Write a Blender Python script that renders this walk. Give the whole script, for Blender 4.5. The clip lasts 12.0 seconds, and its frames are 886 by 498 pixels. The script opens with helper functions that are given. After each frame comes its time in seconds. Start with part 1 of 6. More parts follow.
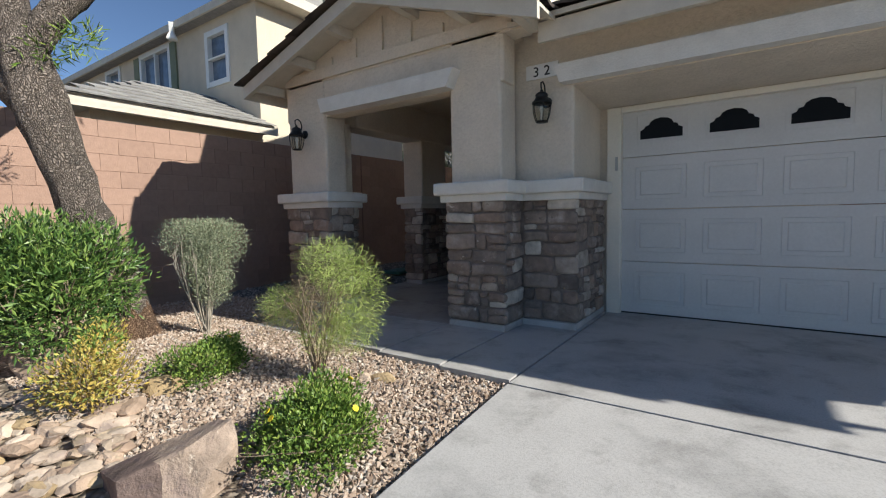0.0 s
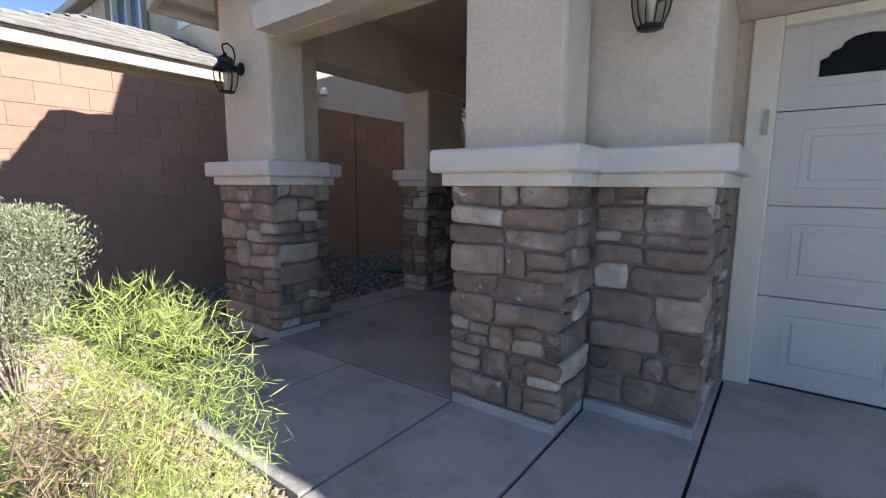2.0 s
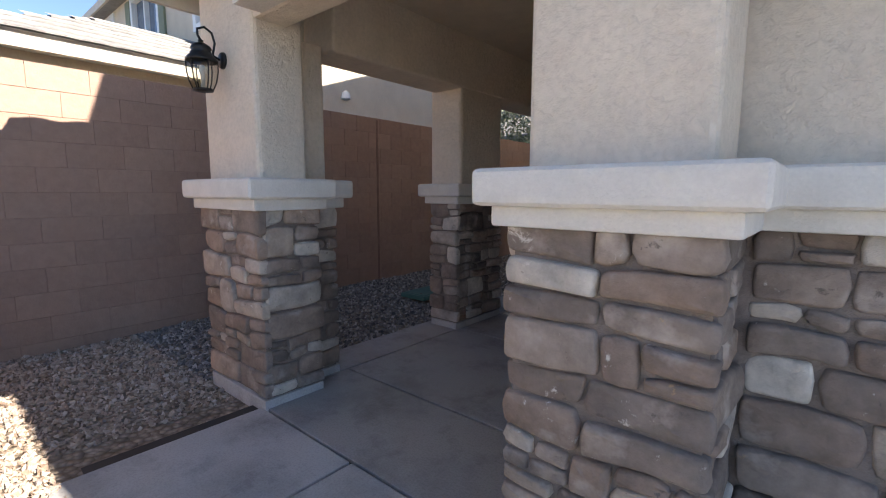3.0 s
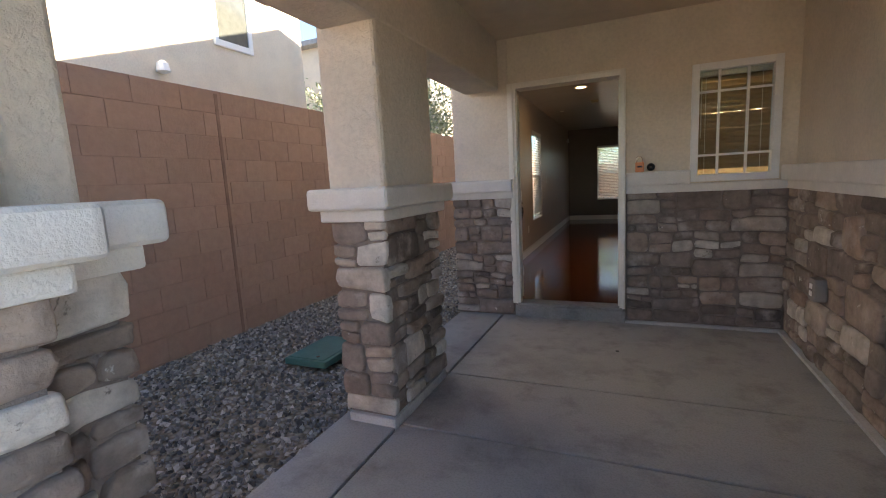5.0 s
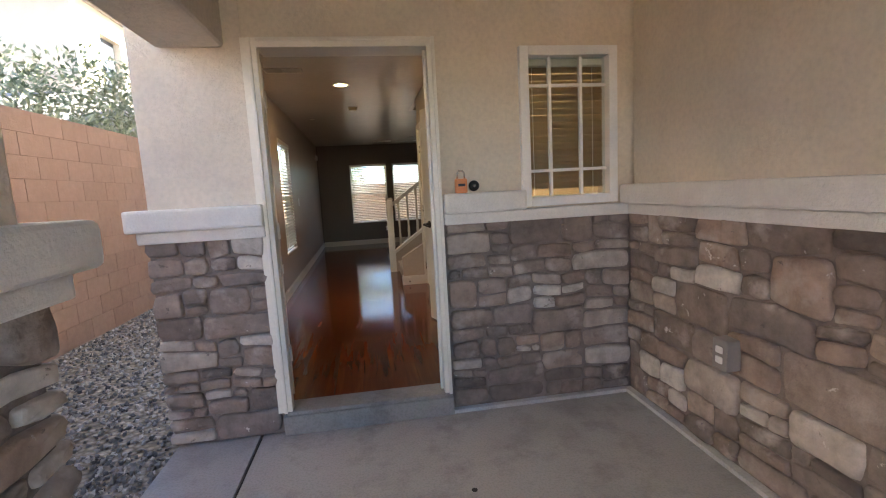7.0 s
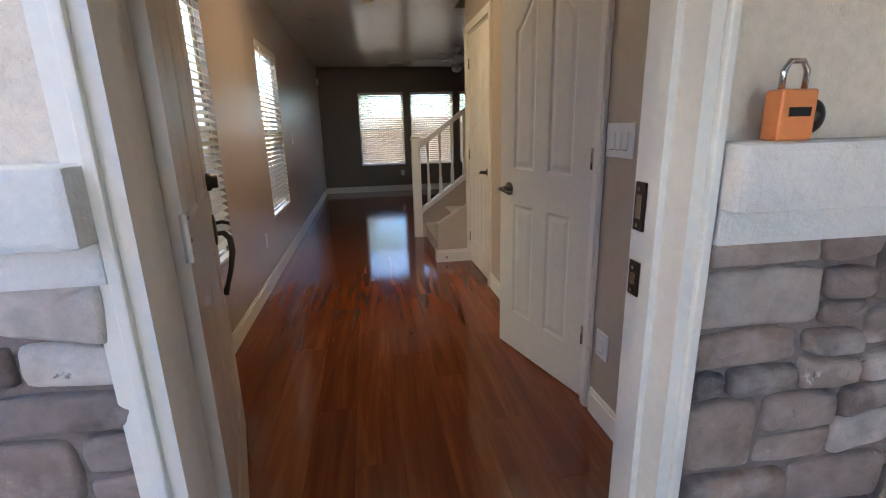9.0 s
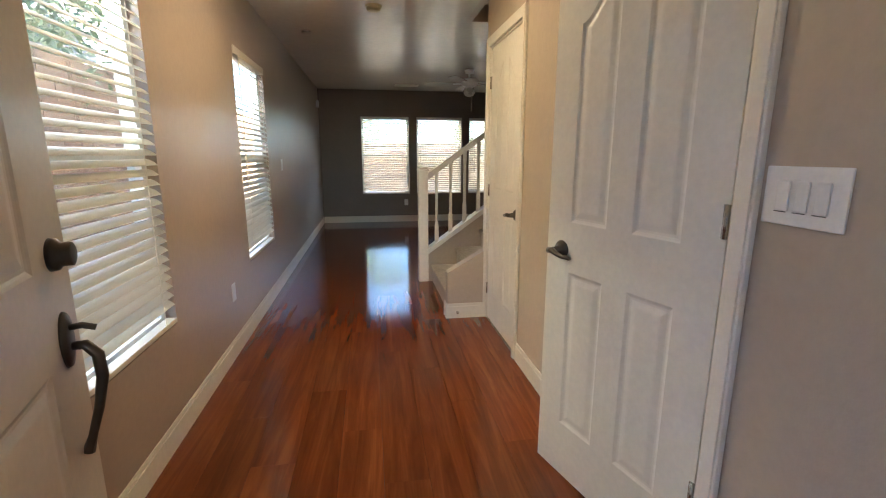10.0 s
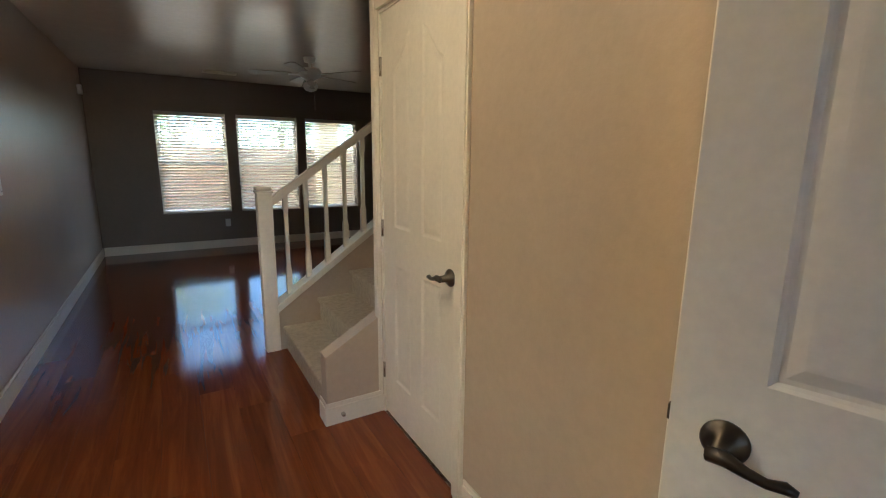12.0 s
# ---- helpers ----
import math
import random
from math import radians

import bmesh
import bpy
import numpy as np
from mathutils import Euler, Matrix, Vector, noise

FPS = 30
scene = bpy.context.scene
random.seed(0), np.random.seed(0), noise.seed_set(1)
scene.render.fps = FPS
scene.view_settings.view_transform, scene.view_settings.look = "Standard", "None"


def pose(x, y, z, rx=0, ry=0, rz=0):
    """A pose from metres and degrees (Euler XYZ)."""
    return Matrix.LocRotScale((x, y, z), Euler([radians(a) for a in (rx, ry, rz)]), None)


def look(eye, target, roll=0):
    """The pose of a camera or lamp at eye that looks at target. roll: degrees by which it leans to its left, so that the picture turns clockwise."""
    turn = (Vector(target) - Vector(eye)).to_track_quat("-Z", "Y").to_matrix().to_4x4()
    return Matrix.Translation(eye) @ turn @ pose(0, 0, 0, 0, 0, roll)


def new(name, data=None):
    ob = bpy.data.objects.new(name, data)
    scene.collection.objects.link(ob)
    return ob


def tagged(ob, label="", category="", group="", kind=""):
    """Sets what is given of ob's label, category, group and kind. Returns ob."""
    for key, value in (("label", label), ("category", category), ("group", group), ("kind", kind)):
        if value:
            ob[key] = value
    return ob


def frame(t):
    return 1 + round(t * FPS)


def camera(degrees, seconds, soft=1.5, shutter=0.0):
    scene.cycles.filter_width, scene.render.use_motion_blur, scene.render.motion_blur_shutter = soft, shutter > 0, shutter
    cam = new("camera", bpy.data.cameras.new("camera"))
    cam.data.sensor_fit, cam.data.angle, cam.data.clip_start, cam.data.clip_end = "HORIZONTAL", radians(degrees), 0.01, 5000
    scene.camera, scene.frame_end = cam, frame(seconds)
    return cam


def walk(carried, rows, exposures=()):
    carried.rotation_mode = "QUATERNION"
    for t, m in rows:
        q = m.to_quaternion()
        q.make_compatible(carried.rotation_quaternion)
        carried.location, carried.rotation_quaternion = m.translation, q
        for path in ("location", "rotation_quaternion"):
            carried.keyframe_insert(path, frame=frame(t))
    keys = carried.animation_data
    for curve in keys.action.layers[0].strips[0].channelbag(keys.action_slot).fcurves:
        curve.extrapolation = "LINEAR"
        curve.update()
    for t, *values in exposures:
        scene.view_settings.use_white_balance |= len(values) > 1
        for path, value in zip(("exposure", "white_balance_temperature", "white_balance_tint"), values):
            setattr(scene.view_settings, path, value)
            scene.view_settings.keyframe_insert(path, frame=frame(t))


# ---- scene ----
cam = camera(88.8, 12.0, soft=1.1)
PATH = [
    (0, (4.053, -7.894, 1.058), (2.927, -6.248, 0.911), -1.2),
    (0.5, (3.828, -7.475, 1.066), (2.668, -5.86, 0.862), -0.4),
    (1, (3.51, -7.121, 1.063), (2.3, -5.547, 0.823), -0.3),
    (1.5, (3.257, -6.694, 1.105), (2.057, -5.116, 0.84), -0.0),
    (2, (3.017, -6.202, 1.174), (1.825, -4.619, 0.903), 0.4),
    (2.5, (2.698, -5.798, 1.241), (1.448, -4.26, 0.979), 0.3),
    (2.7, (2.589, -5.68, 1.261), (1.3, -4.171, 1.013), 0.2),
    (4.3, (1.526, -4.829, 1.375), (0.328, -3.251, 1.098), -2.8),
    (4.5, (1.396, -4.688, 1.378), (0.289, -3.047, 1.092), -3.0),
    (5, (1.059, -4.366, 1.365), (0.273, -2.549, 1.076), -3.1),
    (5.5, (0.839, -4.028, 1.379), (0.437, -2.09, 1.094), -2.6),
    (6, (0.714, -3.592, 1.407), (0.62, -1.612, 1.142), -2.4),
    (6.1, (0.686, -3.507, 1.409), (0.642, -1.525, 1.144), -2.3),
    (6.5, (0.572, -3.139, 1.4), (0.736, -1.161, 1.151), -2.8),
    (7, (0.558, -2.677, 1.388), (0.85, -0.716, 1.131), -3.1),
    (7.5, (0.526, -2.18, 1.375), (0.819, -0.22, 1.099), -2.8),
    (7.6, (0.48, -2.094, 1.346), (0.782, -0.133, 1.095), -2.3),
    (7.7, (0.486, -1.966, 1.357), (0.778, -0.009, 1.069), -2.5),
    (9.3, (0.363, -0.517, 1.401), (0.614, 1.4, 0.884), -1.2),
    (9.5, (0.369, -0.349, 1.378), (0.637, 1.573, 0.895), -0.4),
    (10, (0.398, 0.055, 1.426), (0.661, 1.995, 1.019), 0.1),
    (10.5, (0.341, 0.444, 1.464), (0.609, 2.401, 1.153), 0.7),
    (11, (0.293, 0.71, 1.566), (0.615, 2.669, 1.33), 0.6),
    (11.5, (0.32, 1.042, 1.538), (0.879, 2.945, 1.283), 0.3),
    (12, (0.355, 1.358, 1.515), (1.321, 3.064, 1.126), 0.7),
]
walk(cam, [(t, look(eye, target, roll)) for t, eye, target, roll in PATH],
     exposures=[(0, 0.46, 6550, 8), (1.0, 0.68, 6550, 9), (1.5, 0.92, 6550, 10), (2.0, 1.22, 6600, 13), (2.5, 1.46, 6850, 15), (4.3, 2.68, 7050, 10), (5.0, 3.06, 7450, 11), (5.5, 2.95, 7400, 12), (6.5, 3.52, 7300, 14), (7.0, 3.9, 7200, 13), (7.7, 4.0, 7000, 12), (9.3, 4.5, 6250, 10), (10.0, 4.9, 6500, 7), (10.5, 4.8, 6950, 5), (11.0, 4.5, 6800, 7), (11.5, 4.22, 6600, 8), (12.0, 4.42, 6250, 6)])


# ---- light ----
TO_SUN = Vector((1.0, 0.20, 0.625)).normalized()
world = bpy.data.worlds.new("sky")
scene.world = world
world.use_nodes = True
wn = world.node_tree.nodes
sky = wn.new("ShaderNodeTexSky")
sky.sky_type, sky.sun_disc = "NISHITA", False
sky.sun_elevation = math.asin(TO_SUN.z)
sky.sun_rotation = math.atan2(TO_SUN.x, TO_SUN.y)
sky.altitude, sky.air_density, sky.dust_density, sky.ozone_density = 3500, 1.0, 0.0, 3.0
wn["Background"].inputs["Strength"].default_value = 0.092
world.node_tree.links.new(sky.outputs[0], wn["Background"].inputs[0])
sun = new("sun", bpy.data.lights.new("sun", "SUN"))
sun.data.energy, sun.data.angle, sun.data.color = 5.0, radians(0.53), (1.0, 0.95, 0.87)
sun.matrix_world = look(tuple(TO_SUN * 30), (0, 0, 0))


# ---- materials ----
def node_material(name, rough=0.6, metal=0.0):
    m = bpy.data.materials.new(name)
    m.use_nodes = True
    nt = m.node_tree
    b = nt.nodes["Principled BSDF"]
    b.inputs["Roughness"].default_value, b.inputs["Metallic"].default_value = rough, metal
    return m, nt, b


def coords(nt, scale=(1, 1, 1), local=False):
    c = nt.nodes.new("ShaderNodeTexCoord")
    mp = nt.nodes.new("ShaderNodeMapping")
    mp.inputs["Scale"].default_value = scale
    if local:
        nt.links.new(c.outputs["Object"], mp.inputs[0])
    else:
        g = nt.nodes.new("ShaderNodeNewGeometry")
        nt.links.new(g.outputs["Position"], mp.inputs[0])
    return mp.outputs[0]


def noise_tex(nt, vec, scale, detail=4.0, rough=0.6, dist=0.0):
    n = nt.nodes.new("ShaderNodeTexNoise")
    n.inputs["Scale"].default_value, n.inputs["Detail"].default_value = scale, detail
    n.inputs["Roughness"].default_value, n.inputs["Distortion"].default_value = rough, dist
    nt.links.new(vec, n.inputs["Vector"])
    return n.outputs["Fac"]


def ramp(nt, fac, stops):
    r = nt.nodes.new("ShaderNodeValToRGB")
    e = r.color_ramp.elements
    while len(e) < len(stops):
        e.new(0.5)
    for i, (p, c) in enumerate(stops):
        e[i].position, e[i].color = p, (*c, 1)
    nt.links.new(fac, r.inputs[0])
    return r.outputs[0]


def mix(nt, fac, a, b, kind="MIX"):
    n = nt.nodes.new("ShaderNodeMix")
    n.data_type, n.blend_type = "RGBA", kind
    for value, socket in ((fac, n.inputs[0]), (a, n.inputs[6]), (b, n.inputs[7])):
        if isinstance(value, (int, float)):
            socket.default_value = value
        elif isinstance(value, tuple):
            socket.default_value = (*value, 1)
        else:
            nt.links.new(value, socket)
    return n.outputs[2]


def bump(nt, b, height, strength, distance):
    n = nt.nodes.new("ShaderNodeBump")
    n.inputs["Strength"].default_value, n.inputs["Distance"].default_value = strength, distance
    nt.links.new(height, n.inputs["Height"])
    nt.links.new(n.outputs[0], b.inputs["Normal"])


def plain(name, color, rough=0.5, metal=0.0, vary=0.12, scale=6.0, bumpy=0.0, bscale=60.0, local=False):
    """Paint, metal or plaster: one colour with soft uneven patches, fine grain and a little relief."""
    m, nt, b = node_material(name, rough, metal)
    v = coords(nt, local=local)
    dark = tuple(c * (1 - vary) for c in color)
    lite = tuple(min(1, c * (1 + vary * 0.6)) for c in color)
    c1 = ramp(nt, noise_tex(nt, v, scale, 6), [(0.3, dark), (0.7, lite)])
    fine = ramp(nt, noise_tex(nt, v, scale * 14, 3), [(0.3, (0.93,) * 3), (0.7, (1.0,) * 3)])
    nt.links.new(mix(nt, 1.0, c1, fine, "MULTIPLY"), b.inputs["Base Color"])
    if bumpy:
        bump(nt, b, noise_tex(nt, v, bscale, 3), bumpy, 0.01)
    return m


def stucco_material(name, color, strong=0.8):
    m, nt, b = node_material(name, 0.92)
    v = coords(nt)
    c1 = ramp(nt, noise_tex(nt, v, 2.3, 6), [(0.3, tuple(c * 0.86 for c in color)), (0.7, color)])
    c2 = ramp(nt, noise_tex(nt, v, 40, 4), [(0.3, (0.9,) * 3), (0.6, (1.0,) * 3)])
    nt.links.new(mix(nt, 1.0, c1, c2, "MULTIPLY"), b.inputs["Base Color"])
    lace = nt.nodes.new("ShaderNodeMapRange")
    lace.inputs[1].default_value, lace.inputs[2].default_value = 0.44, 0.56
    nt.links.new(noise_tex(nt, v, 21, 6, 0.66, 0.3), lace.inputs[0])
    add = nt.nodes.new("ShaderNodeMath")
    add.operation = "MULTIPLY_ADD"
    nt.links.new(noise_tex(nt, v, 130, 2), add.inputs[0])
    add.inputs[1].default_value = 0.35
    nt.links.new(lace.outputs[0], add.inputs[2])
    bump(nt, b, add.outputs[0], strong, 0.016)
    return m


def piece_material(name, stops, rough=0.85, grain=9.0, bumpy=0.7, bdist=0.012, spread=0.25, stretch=(1, 1, 1), speckle=None, lichen=()):
    """For pieces that differ one from another: the colour comes from each object's random number, with grain on top."""
    m, nt, b = node_material(name, rough)
    info = nt.nodes.new("ShaderNodeObjectInfo")
    base = ramp(nt, info.outputs["Random"], stops)
    v = coords(nt, stretch)
    n1 = ramp(nt, noise_tex(nt, v, grain, 6, 0.65), [(0.25, (1 - spread * 1.6,) * 3), (0.75, (1.0,) * 3)])
    col = mix(nt, 1.0, base, n1, "MULTIPLY")
    if speckle:
        spots = ramp(nt, noise_tex(nt, v, grain * 0.45, 5), [(0.55, (0, 0, 0)), (0.72, (1, 1, 1))])
        col = mix(nt, spots, col, speckle)
    if lichen:
        drift = nt.nodes.new("ShaderNodeVectorMath")
        drift.operation = "ADD"
        nt.links.new(v, drift.inputs[0])
        nt.links.new(info.outputs["Location"], drift.inputs[1])
        for k, (tint, low) in enumerate(lichen):
            rust = ramp(nt, noise_tex(nt, drift.outputs[0], 7 + 4 * k, 7, 0.68, 0.4), [(low, (0, 0, 0)), (low + 0.05, (0.8, 0.8, 0.8))])
            col = mix(nt, rust, col, tint)
    nt.links.new(col, b.inputs["Base Color"])
    bump(nt, b, noise_tex(nt, v, grain * 3, 5, 0.65), bumpy, bdist)
    return m


def island_material(name, stops, rough=0.8, grain=0.0, bumpy=0.0, translucent=0.0):
    m, nt, b = node_material(name, rough)
    g = nt.nodes.new("ShaderNodeNewGeometry")
    col = ramp(nt, g.outputs["Random Per Island"], stops)
    if grain:
        v = coords(nt)
        col = mix(nt, 1.0, col, ramp(nt, noise_tex(nt, v, grain, 4), [(0.3, (0.7,) * 3), (0.7, (1.0,) * 3)]), "MULTIPLY")
    nt.links.new(col, b.inputs["Base Color"])
    if translucent:
        b.inputs["Subsurface Weight"].default_value = translucent
        b.inputs["Subsurface Radius"].default_value = (0.01, 0.02, 0.005)
    return m


def ground_material(name, stops, scale=26.0):
    m, nt, b = node_material(name, 0.95)
    v = coords(nt)
    vo = nt.nodes.new("ShaderNodeTexVoronoi")
    vo.inputs["Scale"].default_value = scale
    nt.links.new(v, vo.inputs["Vector"])
    col = ramp(nt, vo.outputs["Color"], stops)
    # painted shade: the colour darkens in the gaps between pebble cells
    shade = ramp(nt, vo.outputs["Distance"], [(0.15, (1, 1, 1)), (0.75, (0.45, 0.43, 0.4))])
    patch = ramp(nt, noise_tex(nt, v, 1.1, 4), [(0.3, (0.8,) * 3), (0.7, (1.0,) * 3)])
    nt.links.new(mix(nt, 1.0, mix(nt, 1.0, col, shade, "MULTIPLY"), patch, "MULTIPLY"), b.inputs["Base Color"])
    inv = nt.nodes.new("ShaderNodeMath")
    inv.operation, inv.inputs[0].default_value = "SUBTRACT", 1.0
    nt.links.new(vo.outputs["Distance"], inv.inputs[1])
    bump(nt, b, inv.outputs[0], 0.9, 0.03)
    return m


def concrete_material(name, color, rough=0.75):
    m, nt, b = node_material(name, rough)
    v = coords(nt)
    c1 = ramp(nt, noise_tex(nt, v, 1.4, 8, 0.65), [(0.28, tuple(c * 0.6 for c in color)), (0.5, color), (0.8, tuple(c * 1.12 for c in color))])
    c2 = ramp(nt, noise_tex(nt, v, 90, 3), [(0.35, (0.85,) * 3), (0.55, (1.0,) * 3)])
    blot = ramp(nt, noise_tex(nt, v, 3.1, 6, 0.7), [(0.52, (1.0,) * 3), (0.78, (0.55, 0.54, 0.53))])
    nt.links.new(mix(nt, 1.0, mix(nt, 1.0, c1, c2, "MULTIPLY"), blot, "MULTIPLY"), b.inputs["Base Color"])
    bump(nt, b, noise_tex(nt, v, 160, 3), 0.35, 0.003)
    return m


def plank_material():
    m, nt, b = node_material("laminate_planks", 0.16)
    info = nt.nodes.new("ShaderNodeObjectInfo")
    v = coords(nt, (8, 0.5, 1))
    shift = nt.nodes.new("ShaderNodeVectorMath")
    shift.operation = "ADD"
    nt.links.new(v, shift.inputs[0])
    nt.links.new(info.outputs["Random"], shift.inputs[1])
    grain = noise_tex(nt, shift.outputs[0], 2.2, 7, 0.62, 0.7)
    col = ramp(nt, grain, [(0.2, (0.088, 0.021, 0.008)), (0.5, (0.172, 0.044, 0.014)), (0.8, (0.29, 0.09, 0.028))])
    tone = ramp(nt, info.outputs["Random"], [(0.0, (0.78,) * 3), (1.0, (1.0,) * 3)])
    nt.links.new(mix(nt, 1.0, col, tone, "MULTIPLY"), b.inputs["Base Color"])
    rr = nt.nodes.new("ShaderNodeMapRange")
    rr.inputs[3].default_value, rr.inputs[4].default_value = 0.05, 0.15
    nt.links.new(noise_tex(nt, coords(nt), 3.0, 5), rr.inputs[0])
    nt.links.new(rr.outputs[0], b.inputs["Roughness"])
    bump(nt, b, grain, 0.05, 0.002)
    return m


def glass_material(name, tint=(0.9, 0.95, 0.95)):
    m, nt, b = node_material(name, 0.0)
    mixer = nt.nodes.new("ShaderNodeMixShader")
    clear = nt.nodes.new("ShaderNodeBsdfTransparent")
    clear.inputs[0].default_value = (*tint, 1)
    gloss = nt.nodes.new("ShaderNodeBsdfGlossy")
    gloss.inputs["Roughness"].default_value = 0.02
    mixer.inputs[0].default_value = 0.06
    nt.links.new(clear.outputs[0], mixer.inputs[1])
    nt.links.new(gloss.outputs[0], mixer.inputs[2])
    nt.links.new(mixer.outputs[0], nt.nodes["Material Output"].inputs[0])
    return m


def glow(name, color, strength):
    m, nt, b = node_material(name, 0.4)
    b.inputs["Base Color"].default_value = (*color, 1)
    b.inputs["Emission Color"].default_value = (*color, 1)
    b.inputs["Emission Strength"].default_value = strength
    return m


def slat_material():
    m, nt, b = node_material("blind_slats", 0.45)
    info = nt.nodes.new("ShaderNodeObjectInfo")
    nt.links.new(ramp(nt, info.outputs["Random"], [(0, (0.72, 0.69, 0.62)), (1, (0.8, 0.78, 0.72))]), b.inputs["Base Color"])
    b.inputs["Subsurface Weight"].default_value = 0.0
    tr = nt.nodes.new("ShaderNodeBsdfTranslucent")
    tr.inputs[0].default_value = (0.85, 0.82, 0.74, 1)
    mixer = nt.nodes.new("ShaderNodeMixShader")
    mixer.inputs[0].default_value = 0.55
    nt.links.new(b.outputs[0], mixer.inputs[1])
    nt.links.new(tr.outputs[0], mixer.inputs[2])
    nt.links.new(mixer.outputs[0], nt.nodes["Material Output"].inputs[0])
    return m


STUCCO = stucco_material("stucco", (0.76, 0.67, 0.55), 0.38)
STUCCO_FINE = stucco_material("fine_stucco", (0.77, 0.68, 0.54), 0.2)
STUCCO_FAR = stucco_material("stucco_neighbour", (0.70, 0.61, 0.48), 0.25)
TRIM = plain("trim_plaster", (0.74, 0.71, 0.65), 0.85, vary=0.1, bumpy=0.5, bscale=70)
FASCIA = plain("fascia_paint", (0.62, 0.57, 0.48), 0.7, vary=0.1, bumpy=0.2)
MORTAR = plain("mortar", (0.245, 0.20, 0.172), 0.95, vary=0.25, scale=12, bumpy=0.8, bscale=90)
STONE = piece_material("ledge_stone", [(0.0, (0.17, 0.135, 0.115)), (0.18, (0.345, 0.268, 0.217)), (0.34, (0.275, 0.225, 0.195)), (0.5, (0.43, 0.34, 0.28)),
                                       (0.64, (0.315, 0.235, 0.188)), (0.76, (0.46, 0.335, 0.258)), (0.86, (0.55, 0.46, 0.38)), (0.93, (0.70, 0.625, 0.535)), (1.0, (0.80, 0.73, 0.64))],
                       speckle=(0.48, 0.41, 0.355), spread=0.36, lichen=[((0.55, 0.35, 0.17), 0.68), ((0.72, 0.67, 0.60), 0.65), ((0.12, 0.10, 0.09), 0.64)])
BLOCK = piece_material("split_face_block", [(0, (0.355, 0.232, 0.178)), (0.5, (0.385, 0.252, 0.193)), (1, (0.41, 0.27, 0.207))], 0.92, 14, 0.6, 0.008, 0.12)
BLOCK_JOINT = plain("block_joint", (0.335, 0.219, 0.168), 0.95)
CONCRETE = concrete_material("concrete", (0.49, 0.482, 0.47))
# stained porch slabs; shade below the roof is partly put into this darker tone
CONCRETE_PORCH = concrete_material("stained_shaded_porch_concrete", (0.345, 0.335, 0.322))
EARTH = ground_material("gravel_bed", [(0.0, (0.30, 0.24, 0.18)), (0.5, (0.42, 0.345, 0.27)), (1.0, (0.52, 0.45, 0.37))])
GRAVEL = island_material("tan_gravel", [(0, (0.30, 0.215, 0.155)), (0.3, (0.45, 0.34, 0.26)), (0.7, (0.56, 0.455, 0.365)), (0.92, (0.66, 0.575, 0.49)), (1, (0.26, 0.225, 0.21))], 0.95, 60)
GRAVEL_GREY = island_material("grey_gravel", [(0, (0.10, 0.093, 0.09)), (0.4, (0.22, 0.205, 0.195)), (0.75, (0.36, 0.33, 0.305)), (1, (0.60, 0.55, 0.50))], 0.95, 60)
ROCK = piece_material("field_rock", [(0, (0.50, 0.36, 0.265)), (0.45, (0.64, 0.49, 0.37)), (0.75, (0.70, 0.58, 0.47)), (0.9, (0.62, 0.45, 0.24)), (1, (0.46, 0.39, 0.35))], 0.9, 5, 0.8, 0.02, 0.35, speckle=(0.30, 0.22, 0.20))
ROCK_SPLIT = piece_material("split_boulder_face", [(0, (0.50, 0.385, 0.30)), (1, (0.56, 0.43, 0.335))], 0.9, 6, 0.9, 0.02, 0.4, speckle=(0.30, 0.225, 0.20), lichen=[((0.66, 0.55, 0.44), 0.6), ((0.22, 0.16, 0.145), 0.6)])
ROCK_DARK = piece_material("layered_boulder", [(0, (0.30, 0.215, 0.185)), (1, (0.36, 0.26, 0.215))], 0.9, 4, 0.9, 0.025, 0.5, speckle=(0.56, 0.45, 0.36), lichen=[((0.16, 0.115, 0.11), 0.56)])
TILE_ROOF = piece_material("roof_tile", [(0, (0.085, 0.068, 0.06)), (0.5, (0.115, 0.093, 0.08)), (1, (0.15, 0.122, 0.105))], 0.85, 10, 0.5)
TILE_PALE = piece_material("pale_roof_tile", [(0, (0.30, 0.29, 0.28)), (1, (0.42, 0.41, 0.39))], 0.85, 10, 0.5)
GARAGE_WHITE = plain("garage_door_paint", (0.63, 0.62, 0.60), 0.45, vary=0.05, scale=3)
WHITE = plain("white_paint", (0.80, 0.755, 0.655), 0.38, vary=0.05, scale=3, bumpy=0.06, bscale=40)
DOOR_TAN = plain("entry_door_paint", (0.66, 0.58, 0.48), 0.3, vary=0.05, scale=4)
VINYL = plain("vinyl_frame", (0.8, 0.8, 0.77), 0.35, vary=0.04)
WALL_IN = plain("taupe_wall_paint", (0.46, 0.36, 0.285), 0.36, vary=0.05, scale=2, bumpy=0.12, bscale=45)
WALL_TAN = plain("tan_wall_paint", (0.51, 0.42, 0.32), 0.42, vary=0.05, scale=2, bumpy=0.12, bscale=45)
WALL_DARK = plain("dark_accent_paint", (0.215, 0.17, 0.138), 0.5, vary=0.06, scale=2, bumpy=0.12, bscale=45)
CEIL = plain("ceiling_paint", (0.76, 0.68, 0.60), 0.25, vary=0.05, scale=1.5, bumpy=0.05, bscale=30)
CEIL.node_tree.nodes["Principled BSDF"].inputs["Specular IOR Level"].default_value = 0.85
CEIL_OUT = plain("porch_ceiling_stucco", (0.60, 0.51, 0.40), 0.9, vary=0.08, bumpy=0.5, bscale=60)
PLANK = plank_material()
CARPET = plain("beige_carpet", (0.56, 0.48, 0.37), 0.95, vary=0.18, scale=30, bumpy=0.9, bscale=220)
